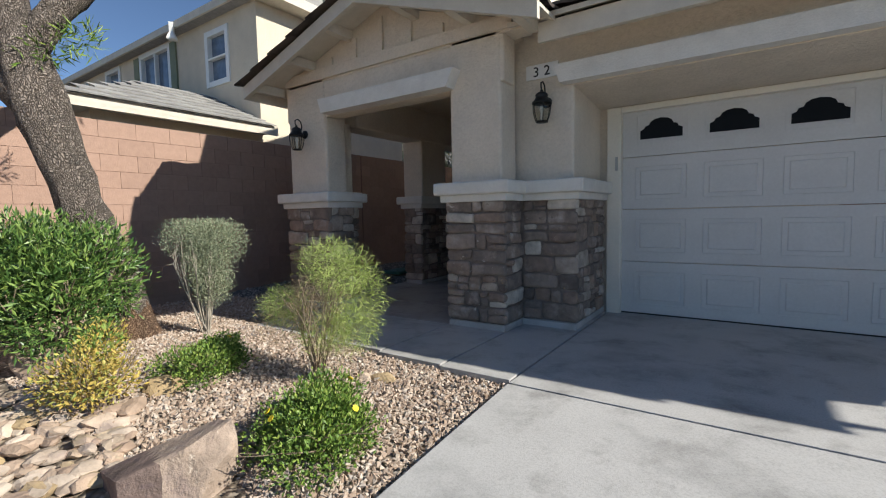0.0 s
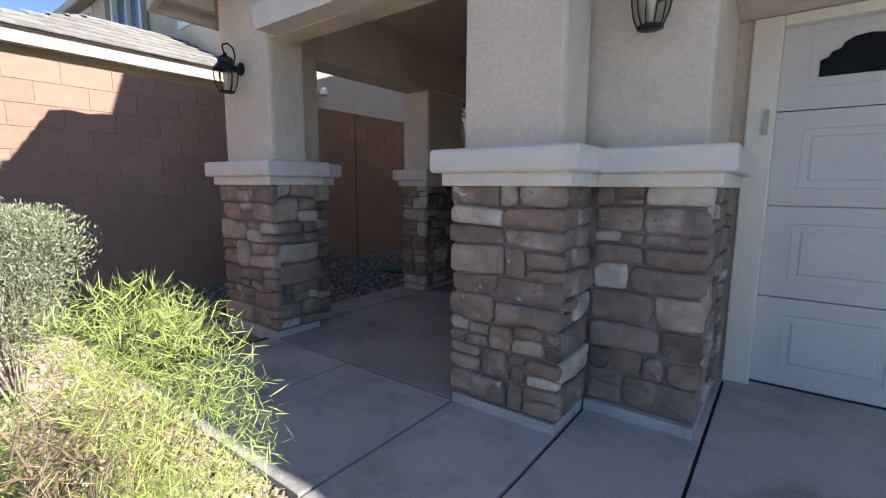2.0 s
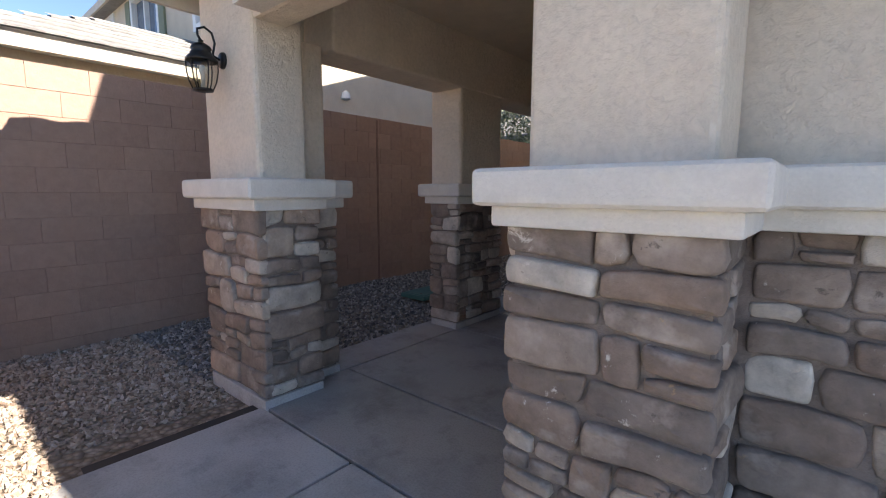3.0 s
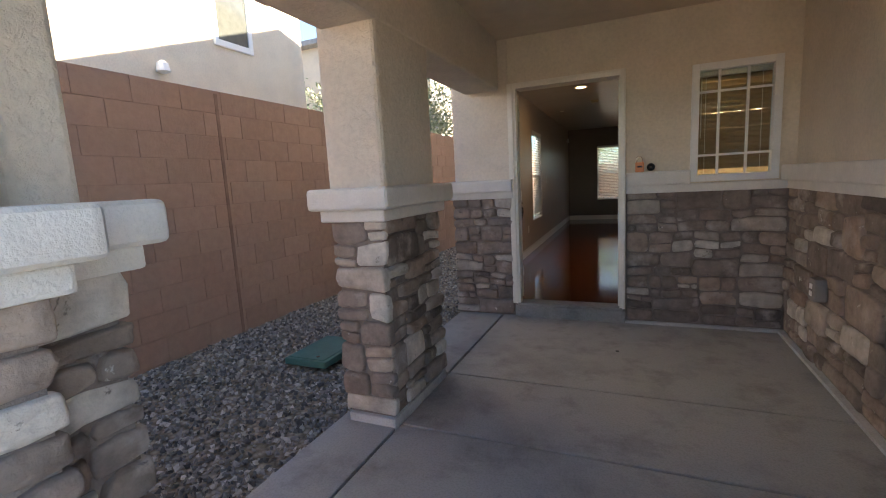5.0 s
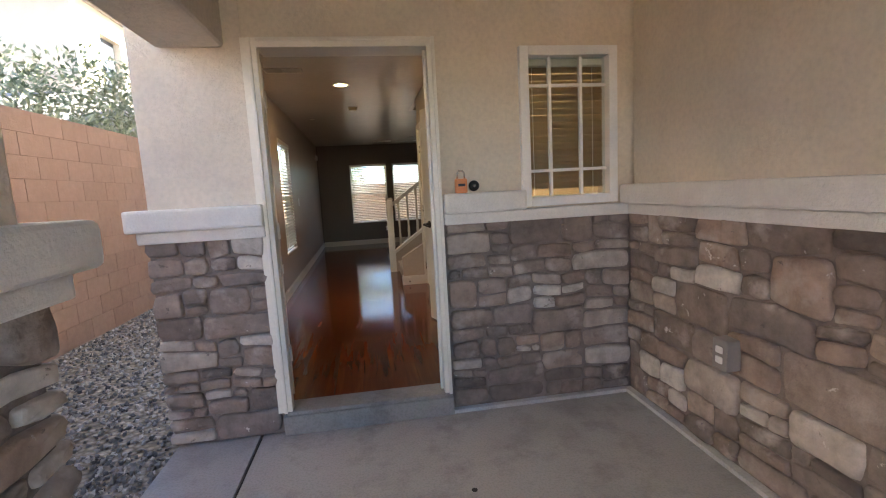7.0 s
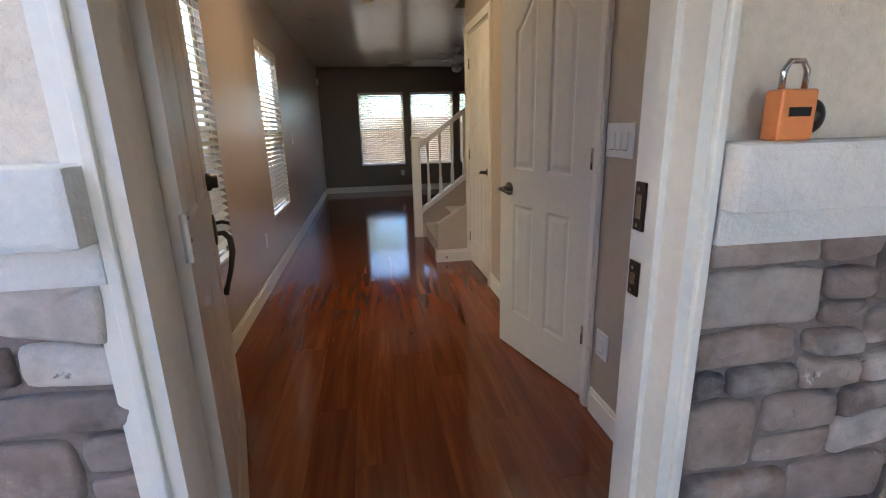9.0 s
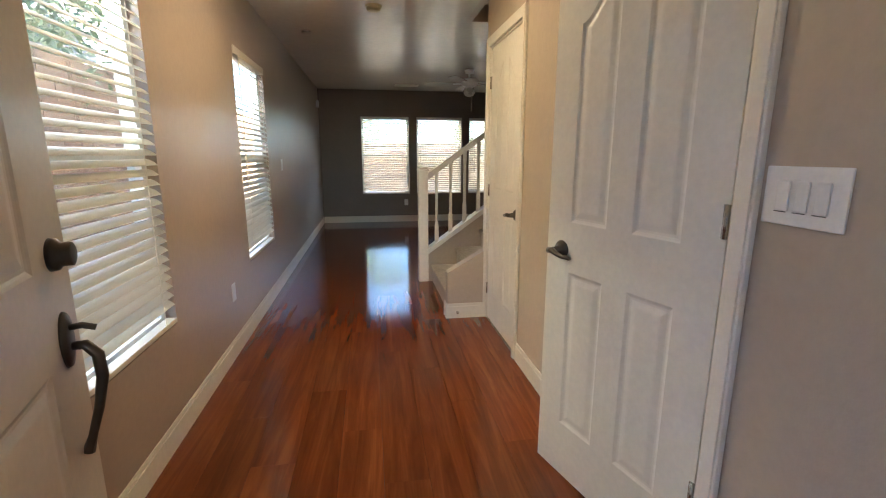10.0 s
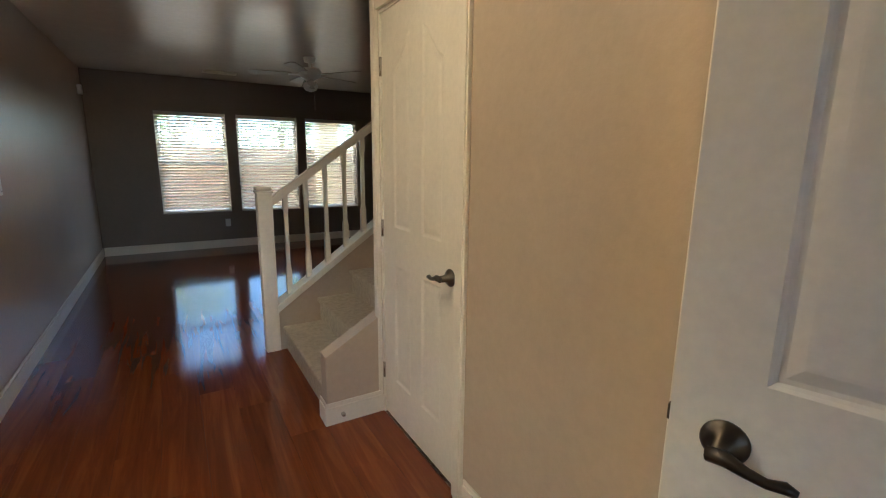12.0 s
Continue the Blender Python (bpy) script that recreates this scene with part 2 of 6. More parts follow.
BRONZE = plain("dark_bronze", (0.09, 0.075, 0.06), 0.32, 0.9, vary=0.2)
BLACK = plain("black_iron", (0.018, 0.018, 0.018), 0.45, 0.4, vary=0.2)
CHROME = plain("nickel", (0.55, 0.53, 0.5), 0.22, 1.0, vary=0.08)
# near-black, so that the shadow in the slab joints is in the colour
JOINT_SHADE = plain("slab_joint_shade", (0.055, 0.05, 0.046), 0.95)
WOOD_SLAT = plain("brown_slats", (0.30, 0.20, 0.10), 0.5, vary=0.15)
RUBBER = plain("dark_gap", (0.03, 0.028, 0.026), 0.8)
GLASS = glass_material("window_glass")
GLASS_DARK = plain("smoked_pane", (0.008, 0.008, 0.009), 0.35, vary=0.2)
GLASS_DARK.node_tree.nodes["Principled BSDF"].inputs["Specular IOR Level"].default_value = 0.12
GLASS_LAMP = glass_material("lamp_glass", (0.8, 0.8, 0.76))
SLAT = slat_material()


def bark_material(name, color, deep):
    m, nt, b = node_material(name, 0.95)
    v = coords(nt, (1, 1, 0.62))
    warp = nt.nodes.new("ShaderNodeVectorMath")
    warp.operation = "ADD"
    wobble = nt.nodes.new("ShaderNodeTexNoise")
    wobble.inputs["Scale"].default_value = 9
    small = nt.nodes.new("ShaderNodeVectorMath")
    small.operation, small.inputs[3].default_value = "SCALE", 0.12
    nt.links.new(v, wobble.inputs["Vector"])
    nt.links.new(wobble.outputs["Color"], small.inputs[0])
    nt.links.new(v, warp.inputs[0])
    nt.links.new(small.outputs[0], warp.inputs[1])
    vo = nt.nodes.new("ShaderNodeTexVoronoi")
    vo.feature, vo.inputs["Scale"].default_value = "DISTANCE_TO_EDGE", 66
    nt.links.new(warp.outputs[0], vo.inputs["Vector"])
    plates = ramp(nt, vo.outputs["Distance"], [(0.0, deep), (0.2, color)])
    spots = ramp(nt, noise_tex(nt, v, 11, 6), [(0.3, (0.6,) * 3), (0.7, (1.0,) * 3)])
    nt.links.new(mix(nt, 1.0, plates, spots, "MULTIPLY"), b.inputs["Base Color"])
    top = nt.nodes.new("ShaderNodeMapRange")
    top.inputs[2].default_value = 0.25
    nt.links.new(vo.outputs["Distance"], top.inputs[0])
    add = nt.nodes.new("ShaderNodeMath")
    add.operation, add.inputs[1].default_value = "MULTIPLY_ADD", 0.5
    nt.links.new(noise_tex(nt, v, 60, 4), add.inputs[0])
    nt.links.new(top.outputs[0], add.inputs[2])
    bump(nt, b, add.outputs[0], 1.0, 0.03)
    return m


BARK = bark_material("bark", (0.40, 0.335, 0.28), (0.13, 0.10, 0.08))
BARK_RED = bark_material("peeling_bark", (0.44, 0.28, 0.175), (0.16, 0.085, 0.05))
TWIG = plain("twig", (0.26, 0.2, 0.14), 0.9, vary=0.3)
LEAF_DARK = island_material("oleander_leaves", [(0, (0.025, 0.06, 0.014)), (0.5, (0.075, 0.155, 0.032)), (1, (0.22, 0.32, 0.08))], 0.4)
LEAF_GREY = island_material("sage_leaves", [(0, (0.14, 0.17, 0.095)), (0.6, (0.28, 0.315, 0.195)), (1, (0.41, 0.43, 0.30))], 0.8)
LEAF_LIME = island_material("lime_needles", [(0, (0.19, 0.26, 0.055)), (0.6, (0.33, 0.42, 0.10)), (1, (0.48, 0.52, 0.2))], 0.6)
LEAF_GREEN = island_material("green_leaves", [(0, (0.05, 0.105, 0.015)), (0.6, (0.13, 0.225, 0.032)), (1, (0.28, 0.35, 0.075))], 0.5)
LEAF_YELLOW = island_material("yellow_leaves", [(0, (0.30, 0.22, 0.05)), (0.5, (0.52, 0.38, 0.09)), (0.8, (0.36, 0.36, 0.09)), (1, (0.16, 0.22, 0.05))], 0.6)
DRY = island_material("dry_needles", [(0, (0.26, 0.19, 0.11)), (1, (0.46, 0.38, 0.22))], 0.8)
FLOWER = plain("yellow_flower", (0.85, 0.62, 0.03), 0.6)
GREEN_LID = plain("green_plastic", (0.055, 0.16, 0.135), 0.5, vary=0.15, bumpy=0.2)
ORANGE = plain("orange_metal", (0.75, 0.25, 0.08), 0.4, vary=0.1)
PLATE = plain("switch_plate", (0.8, 0.79, 0.76), 0.3, vary=0.03)
WARM_BULB = glow("warm_bulb", (1.0, 0.78, 0.48), 3.0)
GREENISH = plain("shutter_green", (0.20, 0.22, 0.14), 0.7)


# ---- mesh helpers ----
def thing(name, label, category, group="", at=(0, 0, 0), kind=""):
    ob = new(name)
    ob.empty_display_size = 0.1
    ob.location = at
    return tagged(ob, label, category, group, kind)


def mesh_object(name, me, material, parent=None, label=""):
    if material:
        if me.materials:
            me.materials[0] = material
        else:
            me.materials.append(material)
    ob = new(name, me)
    if parent:
        ob.parent = parent
    if label:
        ob["label"] = label
    return ob


def part(name, bm, material, parent=None, label="", smooth=False):
    me = bpy.data.meshes.new(name)
    bmesh.ops.recalc_face_normals(bm, faces=bm.faces)
    bm.to_mesh(me)
    bm.free()
    if smooth:
        me.shade_smooth()
    return mesh_object(name, me, material, parent, label)


def structure(name, bm, material, label, category):
    return tagged(part(name, bm, material), label, category, kind="structure")


def add_box(bm, x0, x1, y0, y1, z0, z1, bevel=0.0, seg=2, only=None):
    m = Matrix.Translation(((x0 + x1) / 2, (y0 + y1) / 2, (z0 + z1) / 2)) @ Matrix.Diagonal((abs(x1 - x0), abs(y1 - y0), abs(z1 - z0), 1))
    vs = bmesh.ops.create_cube(bm, size=1, matrix=m)["verts"]
    if bevel:
        es = {e for v in vs for e in v.link_edges}
        if only == "vertical":
            es = {e for e in es if abs(e.verts[0].co.z - e.verts[1].co.z) > 1e-4}
        bmesh.ops.bevel(bm, geom=list(es), offset=bevel, segments=seg, affect="EDGES", profile=0.6)
    return bm


def box(x0, x1, y0, y1, z0, z1, bevel=0.0, seg=2, only=None):
    return add_box(bmesh.new(), x0, x1, y0, y1, z0, z1, bevel, seg, only)


def wall_with_holes(axis, at0, at1, u0, u1, z0, z1, holes):
    """A thick wall along x or y (axis) from u0 to u1, with rectangular openings (u0, u1, z0, z1) cut through it."""
    bm = bmesh.new()
    us = sorted({u0, u1, *[h[i] for h in holes for i in (0, 1)]})
    for a, b in zip(us, us[1:]):
        mid, spans = (a + b) / 2, [(z0, z1)]
        for h in holes:
            if h[0] < mid < h[1]:
                cut = []
                for s, e in spans:
                    if h[2] > s:
                        cut.append((s, min(e, h[2])))
                    if h[3] < e:
                        cut.append((max(s, h[3]), e))
                spans = [(s, e) for s, e in cut if e - s > 1e-4]
        for s, e in spans:
            if axis == "x":
                add_box(bm, a, b, at0, at1, s, e)
            else:
                add_box(bm, at0, at1, a, b, s, e)
    bmesh.ops.remove_doubles(bm, verts=bm.verts, dist=1e-5)
    inner = {}
    for f in bm.faces:
        inner.setdefault(tuple(round(c, 4) for c in f.calc_center_median()), []).append(f)
    bmesh.ops.delete(bm, geom=[f for fs in inner.values() if len(fs) > 1 for f in fs], context="FACES")
    return bm


def tube(points, radius, sides=8, radii=None):
    """A bent round bar through the points."""
    bm = bmesh.new()
    rings = []
    pts = [Vector(p) for p in points]
    for i, p in enumerate(pts):
        d = (pts[min(i + 1, len(pts) - 1)] - pts[max(i - 1, 0)]).normalized()
        a = d.orthogonal().normalized() if i == 0 else (a - d * a.dot(d)).normalized()
        c = d.cross(a)
        r = radii[i] if radii else radius
        rings.append([bm.verts.new(p + (a * math.cos(k * math.tau / sides) + c * math.sin(k * math.tau / sides)) * r) for k in range(sides)])
    for r0, r1 in zip(rings, rings[1:]):
        for k in range(sides):
            bm.faces.new((r0[k], r0[(k + 1) % sides], r1[(k + 1) % sides], r1[k]))
    bm.faces.new(rings[0][::-1])
    bm.faces.new(rings[-1])
    return bm


def lathe(profile, sides=20, at=(0, 0, 0), axis=None):
    """A turned piece: profile of (radius, height)."""
    bm = bmesh.new()
    rings = []
    for r, h in profile:
        rings.append([bm.verts.new((r * math.cos(k * math.tau / sides), r * math.sin(k * math.tau / sides), h)) for k in range(sides)])
    for r0, r1 in zip(rings, rings[1:]):
        for k in range(sides):
            bm.faces.new((r0[k], r0[(k + 1) % sides], r1[(k + 1) % sides], r1[k]))
    bm.faces.new(rings[0][::-1])
    bm.faces.new(rings[-1])
    m = Matrix.Translation(at)
    if axis:
        m = m @ Vector(axis).to_track_quat("Z", "Y").to_matrix().to_4x4()
    bmesh.ops.transform(bm, matrix=m, verts=bm.verts)
    return bm


def prism(outline, d0, d1, plane="xz"):
    """An outline in the plane, pushed from d0 to d1 across it."""
    bm = bmesh.new()

    def put(u, v, d):
        return (u, d, v) if plane == "xz" else (d, u, v) if plane == "yz" else (u, v, d)
    a = [bm.verts.new(put(u, v, d0)) for u, v in outline]
    b = [bm.verts.new(put(u, v, d1)) for u, v in outline]
    bm.faces.new(a)
    bm.faces.new(b[::-1])
    for i in range(len(a)):
        j = (i + 1) % len(a)
        bm.faces.new((a[i], b[i], b[j], a[j]))
    return bm


# ---- ground ----
def ground_z(x, y):
    z = -0.045 + 0.07 * max(-6.0, min(0.0, y + 5.35))
    z += 0.15 * math.exp(-((x + 0.3) ** 2 / 1.6 + (y + 6.4) ** 2 / 0.9))
    if x < -0.5:
        z += 0.09 * min(1, (-0.5 - x) / 1.5) * max(0, min(1, (y + 4.6) / 2.5))
    return z


def grid_lines(lo, hi, step, far):
    return sorted({round(v, 3) for v in [*np.arange(lo, hi, step)] + [s * f for f in far for s in (-1, 1)]})


gx, gy = grid_lines(-5, 6, 0.25, (8, 15, 40, 120, 600, 2000)), grid_lines(-10, 5, 0.25, (7.5, 15, 40, 120, 600, 2000))
verts = [(x, y, ground_z(x, y)) for y in gy for x in gx]
nx = len(gx)
faces = [(j * nx + i, j * nx + i + 1, (j + 1) * nx + i + 1, (j + 1) * nx + i) for j in range(len(gy) - 1) for i in range(nx - 1)]
me = bpy.data.meshes.new("ground")
me.from_pydata(verts, [], faces)
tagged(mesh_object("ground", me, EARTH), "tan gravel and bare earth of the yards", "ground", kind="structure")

# ---- walls of the house, outside ----
STONE_TOP, CAP0, CAP1, PORCH_TOP = 1.20, 1.20, 1.365, 2.67
FLOOR, CEILING = 0.10, 2.64


def cap(x0, x1, y0, y1, parent=None):
    """A moulded ledge: a thin lower band and a thick, worn upper slab."""
    bm = box(x0 + 0.05, x1 - 0.05, y0 + 0.05, y1 - 0.05, CAP0 - 0.02, CAP0 + 0.05, 0.012)
    add_box(bm, x0, x1, y0, y1, CAP0 + 0.045, CAP1, 0.028, 3)
    return part("cap_ledge", bm, TRIM, parent, "pale plaster ledge")


def pier(name, label, x0, x1, y0, y1, top, inset=0.05, cap_over=0.11):
    base = thing(name, label, "pillar", "porch pillars", ((x0 + x1) / 2, (y0 + y1) / 2, 0))
    shift = Matrix.Translation((-(x0 + x1) / 2, -(y0 + y1) / 2, 0))
    bits = [part("footing", box(x0 + 0.03, x1 - 0.01, y0 + 0.0, y1 - 0.01, -0.05, 0.05, 0.008), CONCRETE, base, "concrete footing"),
            part("mortar_core", box(x0 + 0.03, x1 - 0.03, y0 + 0.03, y1 - 0.03, 0.05, CAP0), MORTAR, base),
            part("stucco_shaft", box(x0 + inset - 0.02 * (inset == 0), x1 - inset, y0 + 0.05, y1 - 0.05, CAP1 - 0.03, top, 0.04, 4, "vertical"), STUCCO, base, "rough beige stucco shaft")]
    c = cap(x0 - cap_over + 0.03, x1 + cap_over - 0.03, y0 - cap_over + 0.03, y1 + cap_over - 0.03, base)
    for o in (*bits, c):
        o.data.transform(shift)
    return base


PILLAR_L = pier("porch_pillar", "porch pillar of dark ledge stone with pale cap and beige stucco shaft", -0.80, -0.03, -4.27, -3.85, 2.75)
PILLAR_L2 = pier("rear_pier", "narrow stone and stucco pier joined behind the porch pillar", -0.55, -0.19, -3.86, -3.60, 2.24)
PILLAR_2 = pier("porch_pillar", "free-standing porch pillar with stone base, pale cap and stucco shaft", -0.53, -0.18, -2.29, -1.53, 2.24, 0.0)
PILLAR_A = pier("porch_pillar", "wide stone-faced pillar between porch and garage", 1.60, 2.24, -4.27, -3.85, 2.75)

# wall piece beside the garage door, its stone return and the wall between porch and garage
base = thing("garage_pier", "stone-faced wall end beside the garage door", "wall", at=(2.5, -3.4, 0))


def under(ob, parent):
    ob.parent = parent
    ob.matrix_parent_inverse = Matrix.Translation(-Vector(parent.location))
    return ob


def sub(name, bm, material, parent, label=""):
    return under(part(name, bm, material, None, label), parent)


sub("footing", box(2.24, 2.76, -3.91, -2.96, -0.05, 0.055, 0.006), CONCRETE, base, "concrete footing")
sub("mortar_core", box(2.20, 2.74, -3.86, -2.96, 0.05, CAP0), MORTAR, base)
bm = box(2.10, 2.72, -3.84, -2.96, CAP1 - 0.03, 2.75, 0.035, 4, "vertical")
sub("stucco_shaft", bm, STUCCO, base, "beige stucco wall")
bm = box(2.19, 2.80, -3.94, -2.97, CAP0 - 0.02, CAP0 + 0.05, 0.012)
add_box(bm, 2.18, 2.85, -3.99, -2.972, CAP0 + 0.045, CAP1, 0.02, 3)
sub("cap_ledge", bm, TRIM, base, "pale plaster ledge")
GARAGE_PIER = base

structure("wall_porch_side", box(2.20, 2.45, -3.83, 0.0, 0, 2.75), STUCCO_FINE, "beige stucco wall along the porch", "wall")
structure("trim_porch_side", (lambda b: add_box(b, 2.10, 2.22, -3.79, 0.0, CAP0 + 0.045, CAP1, 0.015))(box(2.14, 2.22, -3.81, 0.0, CAP0 - 0.02, CAP0 + 0.05, 0.01)), TRIM, "pale plaster ledge over the stone wall", "trim")
structure("mortar_porch_side", box(2.175, 2.21, -3.86, 0.0, 0.0, CAP0), MORTAR, "mortar bed of the porch stone wall", "wall")

DOOR_X0, DOOR_X1, DOOR_TOP = 0.0, 0.92, 2.20
WIN_P = (1.50, 2.06, 1.29, 2.17)
structure("wall_entry", wall_with_holes("x", 0.03, 0.20, -0.081, 2.45, 0, 2.75, [(DOOR_X0 - 0.081, DOOR_X1 + 0.03, 0, DOOR_TOP + 0.03), WIN_P]), STUCCO_FINE, "beige stucco entry wall with door and window", "wall")
structure("wall_entry_stub", box(-0.665, -0.082, 0.03, 0.20, 0, 2.75, 0.012, 2, "vertical"), STUCCO, "rough stucco wall end beside the entry door", "wall")
structure("mortar_entry", (lambda b: add_box(b, 0.97, 2.2, 0.005, 0.04, 0, CAP0))(box(-0.67, -0.05, 0.005, 0.2, 0, CAP0)), MORTAR, "mortar bed of the entry stone wall", "wall")
bm = box(-0.75, -0.045, -0.075, 0.03, CAP0 + 0.045, CAP1, 0.015)
add_box(bm, -0.71, -0.045, -0.035, 0.03, CAP0 - 0.02, CAP0 + 0.05, 0.01)
add_box(bm, 0.97, 1.47, -0.075, 0.03, CAP0 + 0.045, CAP1, 0.015)
add_box(bm, 0.97, 2.2, -0.04, 0.03, CAP0 - 0.02, CAP0 + 0.05, 0.01)
structure("trim_entry", bm, TRIM, "pale plaster ledge beside the entry door", "trim")

# beams and ceiling of the porch
bm = box(-0.52, -0.17, -3.62, 0.03, 2.21, 2.75, 0.03, 3)
structure("beam_porch_side", bm, STUCCO, "stucco beam over the open porch side", "beam")
bm = box(-0.78, 2.22, -4.21, -4.0, 2.235, 2.75, 0.02, 2)
structure("beam_porch_front", bm, STUCCO, "stucco beam over the porch entrance", "beam")
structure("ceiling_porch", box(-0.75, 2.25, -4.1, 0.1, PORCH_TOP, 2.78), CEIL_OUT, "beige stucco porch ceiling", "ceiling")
structure("trim_porch_lintel", prism([(0.0, 2.24), (1.70, 2.24), (1.78, 2.40), (-0.05, 2.40)], -4.36, -4.2), TRIM, "pale plaster lintel over the porch entrance", "trim")

# gable over the porch
APEX, TIP, RISE = 0.82, 1.88, 0.33
bm = prism([(APEX - 1.58, 2.64), (APEX + 1.58, 2.64), (APEX + 1.58, 2.705), (APEX, 3.225), (APEX - 1.58, 2.705)], -4.22, -4.0)
structure("wall_gable", bm, STUCCO, "beige gable wall with board battens", "wall")
bm = box(APEX - 1.56, APEX + 1.5, -4.255, -4.2, 2.66, 2.78, 0.006)
for k in range(-3, 4):
    x = APEX + 0.38 * k
    add_box(bm, x - 0.03, x + 0.03, -4.25, -4.2, 2.70, 3.12 - abs(0.38 * k) * RISE, 0.004)
structure("trim_gable", bm, STUCCO, "battens and band on the gable", "trim")


def slope_z(x, top=3.15):
    return top - abs(x - APEX) * RISE


bm = bmesh.new()
for s in (-1, 1):
    o = [(APEX, slope_z(APEX) - 0.02), (APEX + s * TIP, slope_z(APEX + TIP) - 0.02), (APEX + s * TIP, slope_z(APEX + TIP) + 0.12), (APEX, slope_z(APEX) + 0.12)]
    q = prism(o, -4.62, -4.57)
    me = bpy.data.meshes.new("t"); q.to_mesh(me); q.free(); bm.from_mesh(me)
    o = [(APEX, slope_z(APEX) + 0.08), (APEX + s * TIP, slope_z(APEX + TIP) + 0.08), (APEX + s * TIP, slope_z(APEX + TIP) + 0.11), (APEX, slope_z(APEX) + 0.11)]
    q = prism(o, -4.57, -2.0)
    me = bpy.data.meshes.new("t"); q.to_mesh(me); q.free(); bm.from_mesh(me)
    for k in range(3):
        x = APEX + s * (0.45 + 0.62 * k)
        add_box(bm, x - 0.04, x + 0.04, -4.57, -4.2, slope_z(x) - 0.02, slope_z(x) + 0.08)
add_box(bm, APEX - TIP - 0.01, APEX - TIP + 0.02, -4.6, -2.0, slope_z(APEX + TIP) - 0.02, slope_z(APEX + TIP) + 0.11)
structure("roof_gable_deck", bm, FASCIA, "painted rake boards and soffit of the porch gable", "roof")

# garage front: header, eave and roof deck
structure("wall_garage_jamb", box(2.46, 2.79, -2.955, -2.8, 0, 2.75), STUCCO, "stucco behind the garage door casing", "wall")
structure("wall_garage_header", prism([(-3.84, 2.19), (-2.9, 2.115), (-2.9, 2.75), (-3.84, 2.75)], 2.68, 8.2, "yz"), STUCCO, "stucco header above the garage door", "wall")
bm = prism([(2.63, 2.20), (8.2, 2.20), (8.2, 2.36), (2.57, 2.36)], -3.96, -3.84)
structure("trim_garage_lintel", bm, TRIM, "pale plaster band above the garage door", "trim")
structure("wall_garage_end", box(7.9, 8.3, -3.86, -2.9, -0.1, 2.75), STUCCO, "stucco wall end of the garage", "wall")
bm = box(2.55, 8.6, -4.24, -4.20, 2.47, 2.63, 0.005)
add_box(bm, 2.55, 8.6, -4.2, -3.6, 2.60, 2.62)
structure("fascia_garage", bm, FASCIA, "painted eave board over the garage", "trim")
bm = prism([(-4.3, 2.63), (-4.3, 2.67), (0.3, 4.2), (0.3, 4.1)], 2.3, 8.7, "yz")
structure("roof_garage_deck", bm, FASCIA, "sloped roof deck over the garage", "roof")
# upper floor and roof stay out of view; sized to cast the fence and neighbour shadows
structure("wall_upper_floor_front", box(-0.72, 2.2, -3.62, -1.0, 2.80, 4.6), STUCCO, "unseen upper floor block over the porch, placed to shade the fence", "wall")
structure("wall_upper_floor", prism([(-1.0, 2.80), (9.9, 2.80), (9.9, 4.85), (3.42, 6.58), (-1.0, 5.08)], -0.69, 8.2, "yz"), STUCCO, "unseen upper floor with a gable end, shaped to fit its shadow", "wall")
for name, o in (("roof_front_slope", [(-1.4, 4.96), (-1.4, 5.08), (3.42, 6.82), (3.42, 6.70)]), ("roof_rear_slope", [(10.2, 4.73), (10.2, 4.85), (3.42, 6.82), (3.42, 6.70)])):
    structure(name, prism(o, -1.0, 8.6, "yz"), TILE_ROOF, "unseen dark slope of the main roof, set for its shadow", "roof")

# ---- rooms ----
LW1, LW2 = (1.38, 2.27, 0.64, 2.20), (3.63, 4.56, 0.62, 2.18)
structure("wall_left", wall_with_holes("y", -0.66, -0.61, 0.2, 9.27, 0, 2.8, [LW1, LW2]), WALL_IN, "taupe painted wall with two blinds", "wall")
structure("wall_left_outside", wall_with_holes("y", -0.69, -0.662, 0.204, 9.46, 0, 2.8, [LW1, LW2]), STUCCO, "stucco outer face of the side wall", "wall")
FARW = [(0.17, 1.10, 0.66, 2.15), (1.25, 2.165, 0.66, 2.15), (2.305, 3.20, 0.66, 2.15)]
structure("wall_far", wall_with_holes("x", 9.216, 9.40, -0.61, 4.9, 0, 2.8, FARW), WALL_DARK, "dark taupe accent wall with three windows", "wall")
D1, D2 = (1.07, 1.83, FLOOR, 2.17), (2.80, 3.56, FLOOR, 2.215)
structure("wall_hall_right", wall_with_holes("y", 1.24, 1.36, 0.14, 3.66, 0, 2.8, [D1, D2]), WALL_TAN, "tan painted hall wall with two doors", "wall")
structure("wall_stair_near", box(1.36, 4.9, 3.56, 3.66, 0, 2.79), WALL_TAN, "tan wall beside the stairs", "wall")
structure("wall_living_right", box(4.9, 5.0, 0.2, 9.40, 0, 2.79), WALL_IN, "taupe end wall of the living room", "wall")
structure("wall_stairwell", (lambda b: add_box(b, 1.30, 4.9, 4.50, 4.56, 2.64, 2.79))(box(1.24, 1.30, 3.6, 4.56, 2.64, 2.79)), WALL_IN, "dark wall of the stairwell above", "wall")
bm = box(-0.61, 4.9, 0.08, 3.56, CEILING, 2.78)
add_box(bm, -0.61, 1.24, 3.56, 4.56, CEILING, 2.78)
add_box(bm, -0.61, 4.9, 4.56, 9.216, CEILING, 2.78)
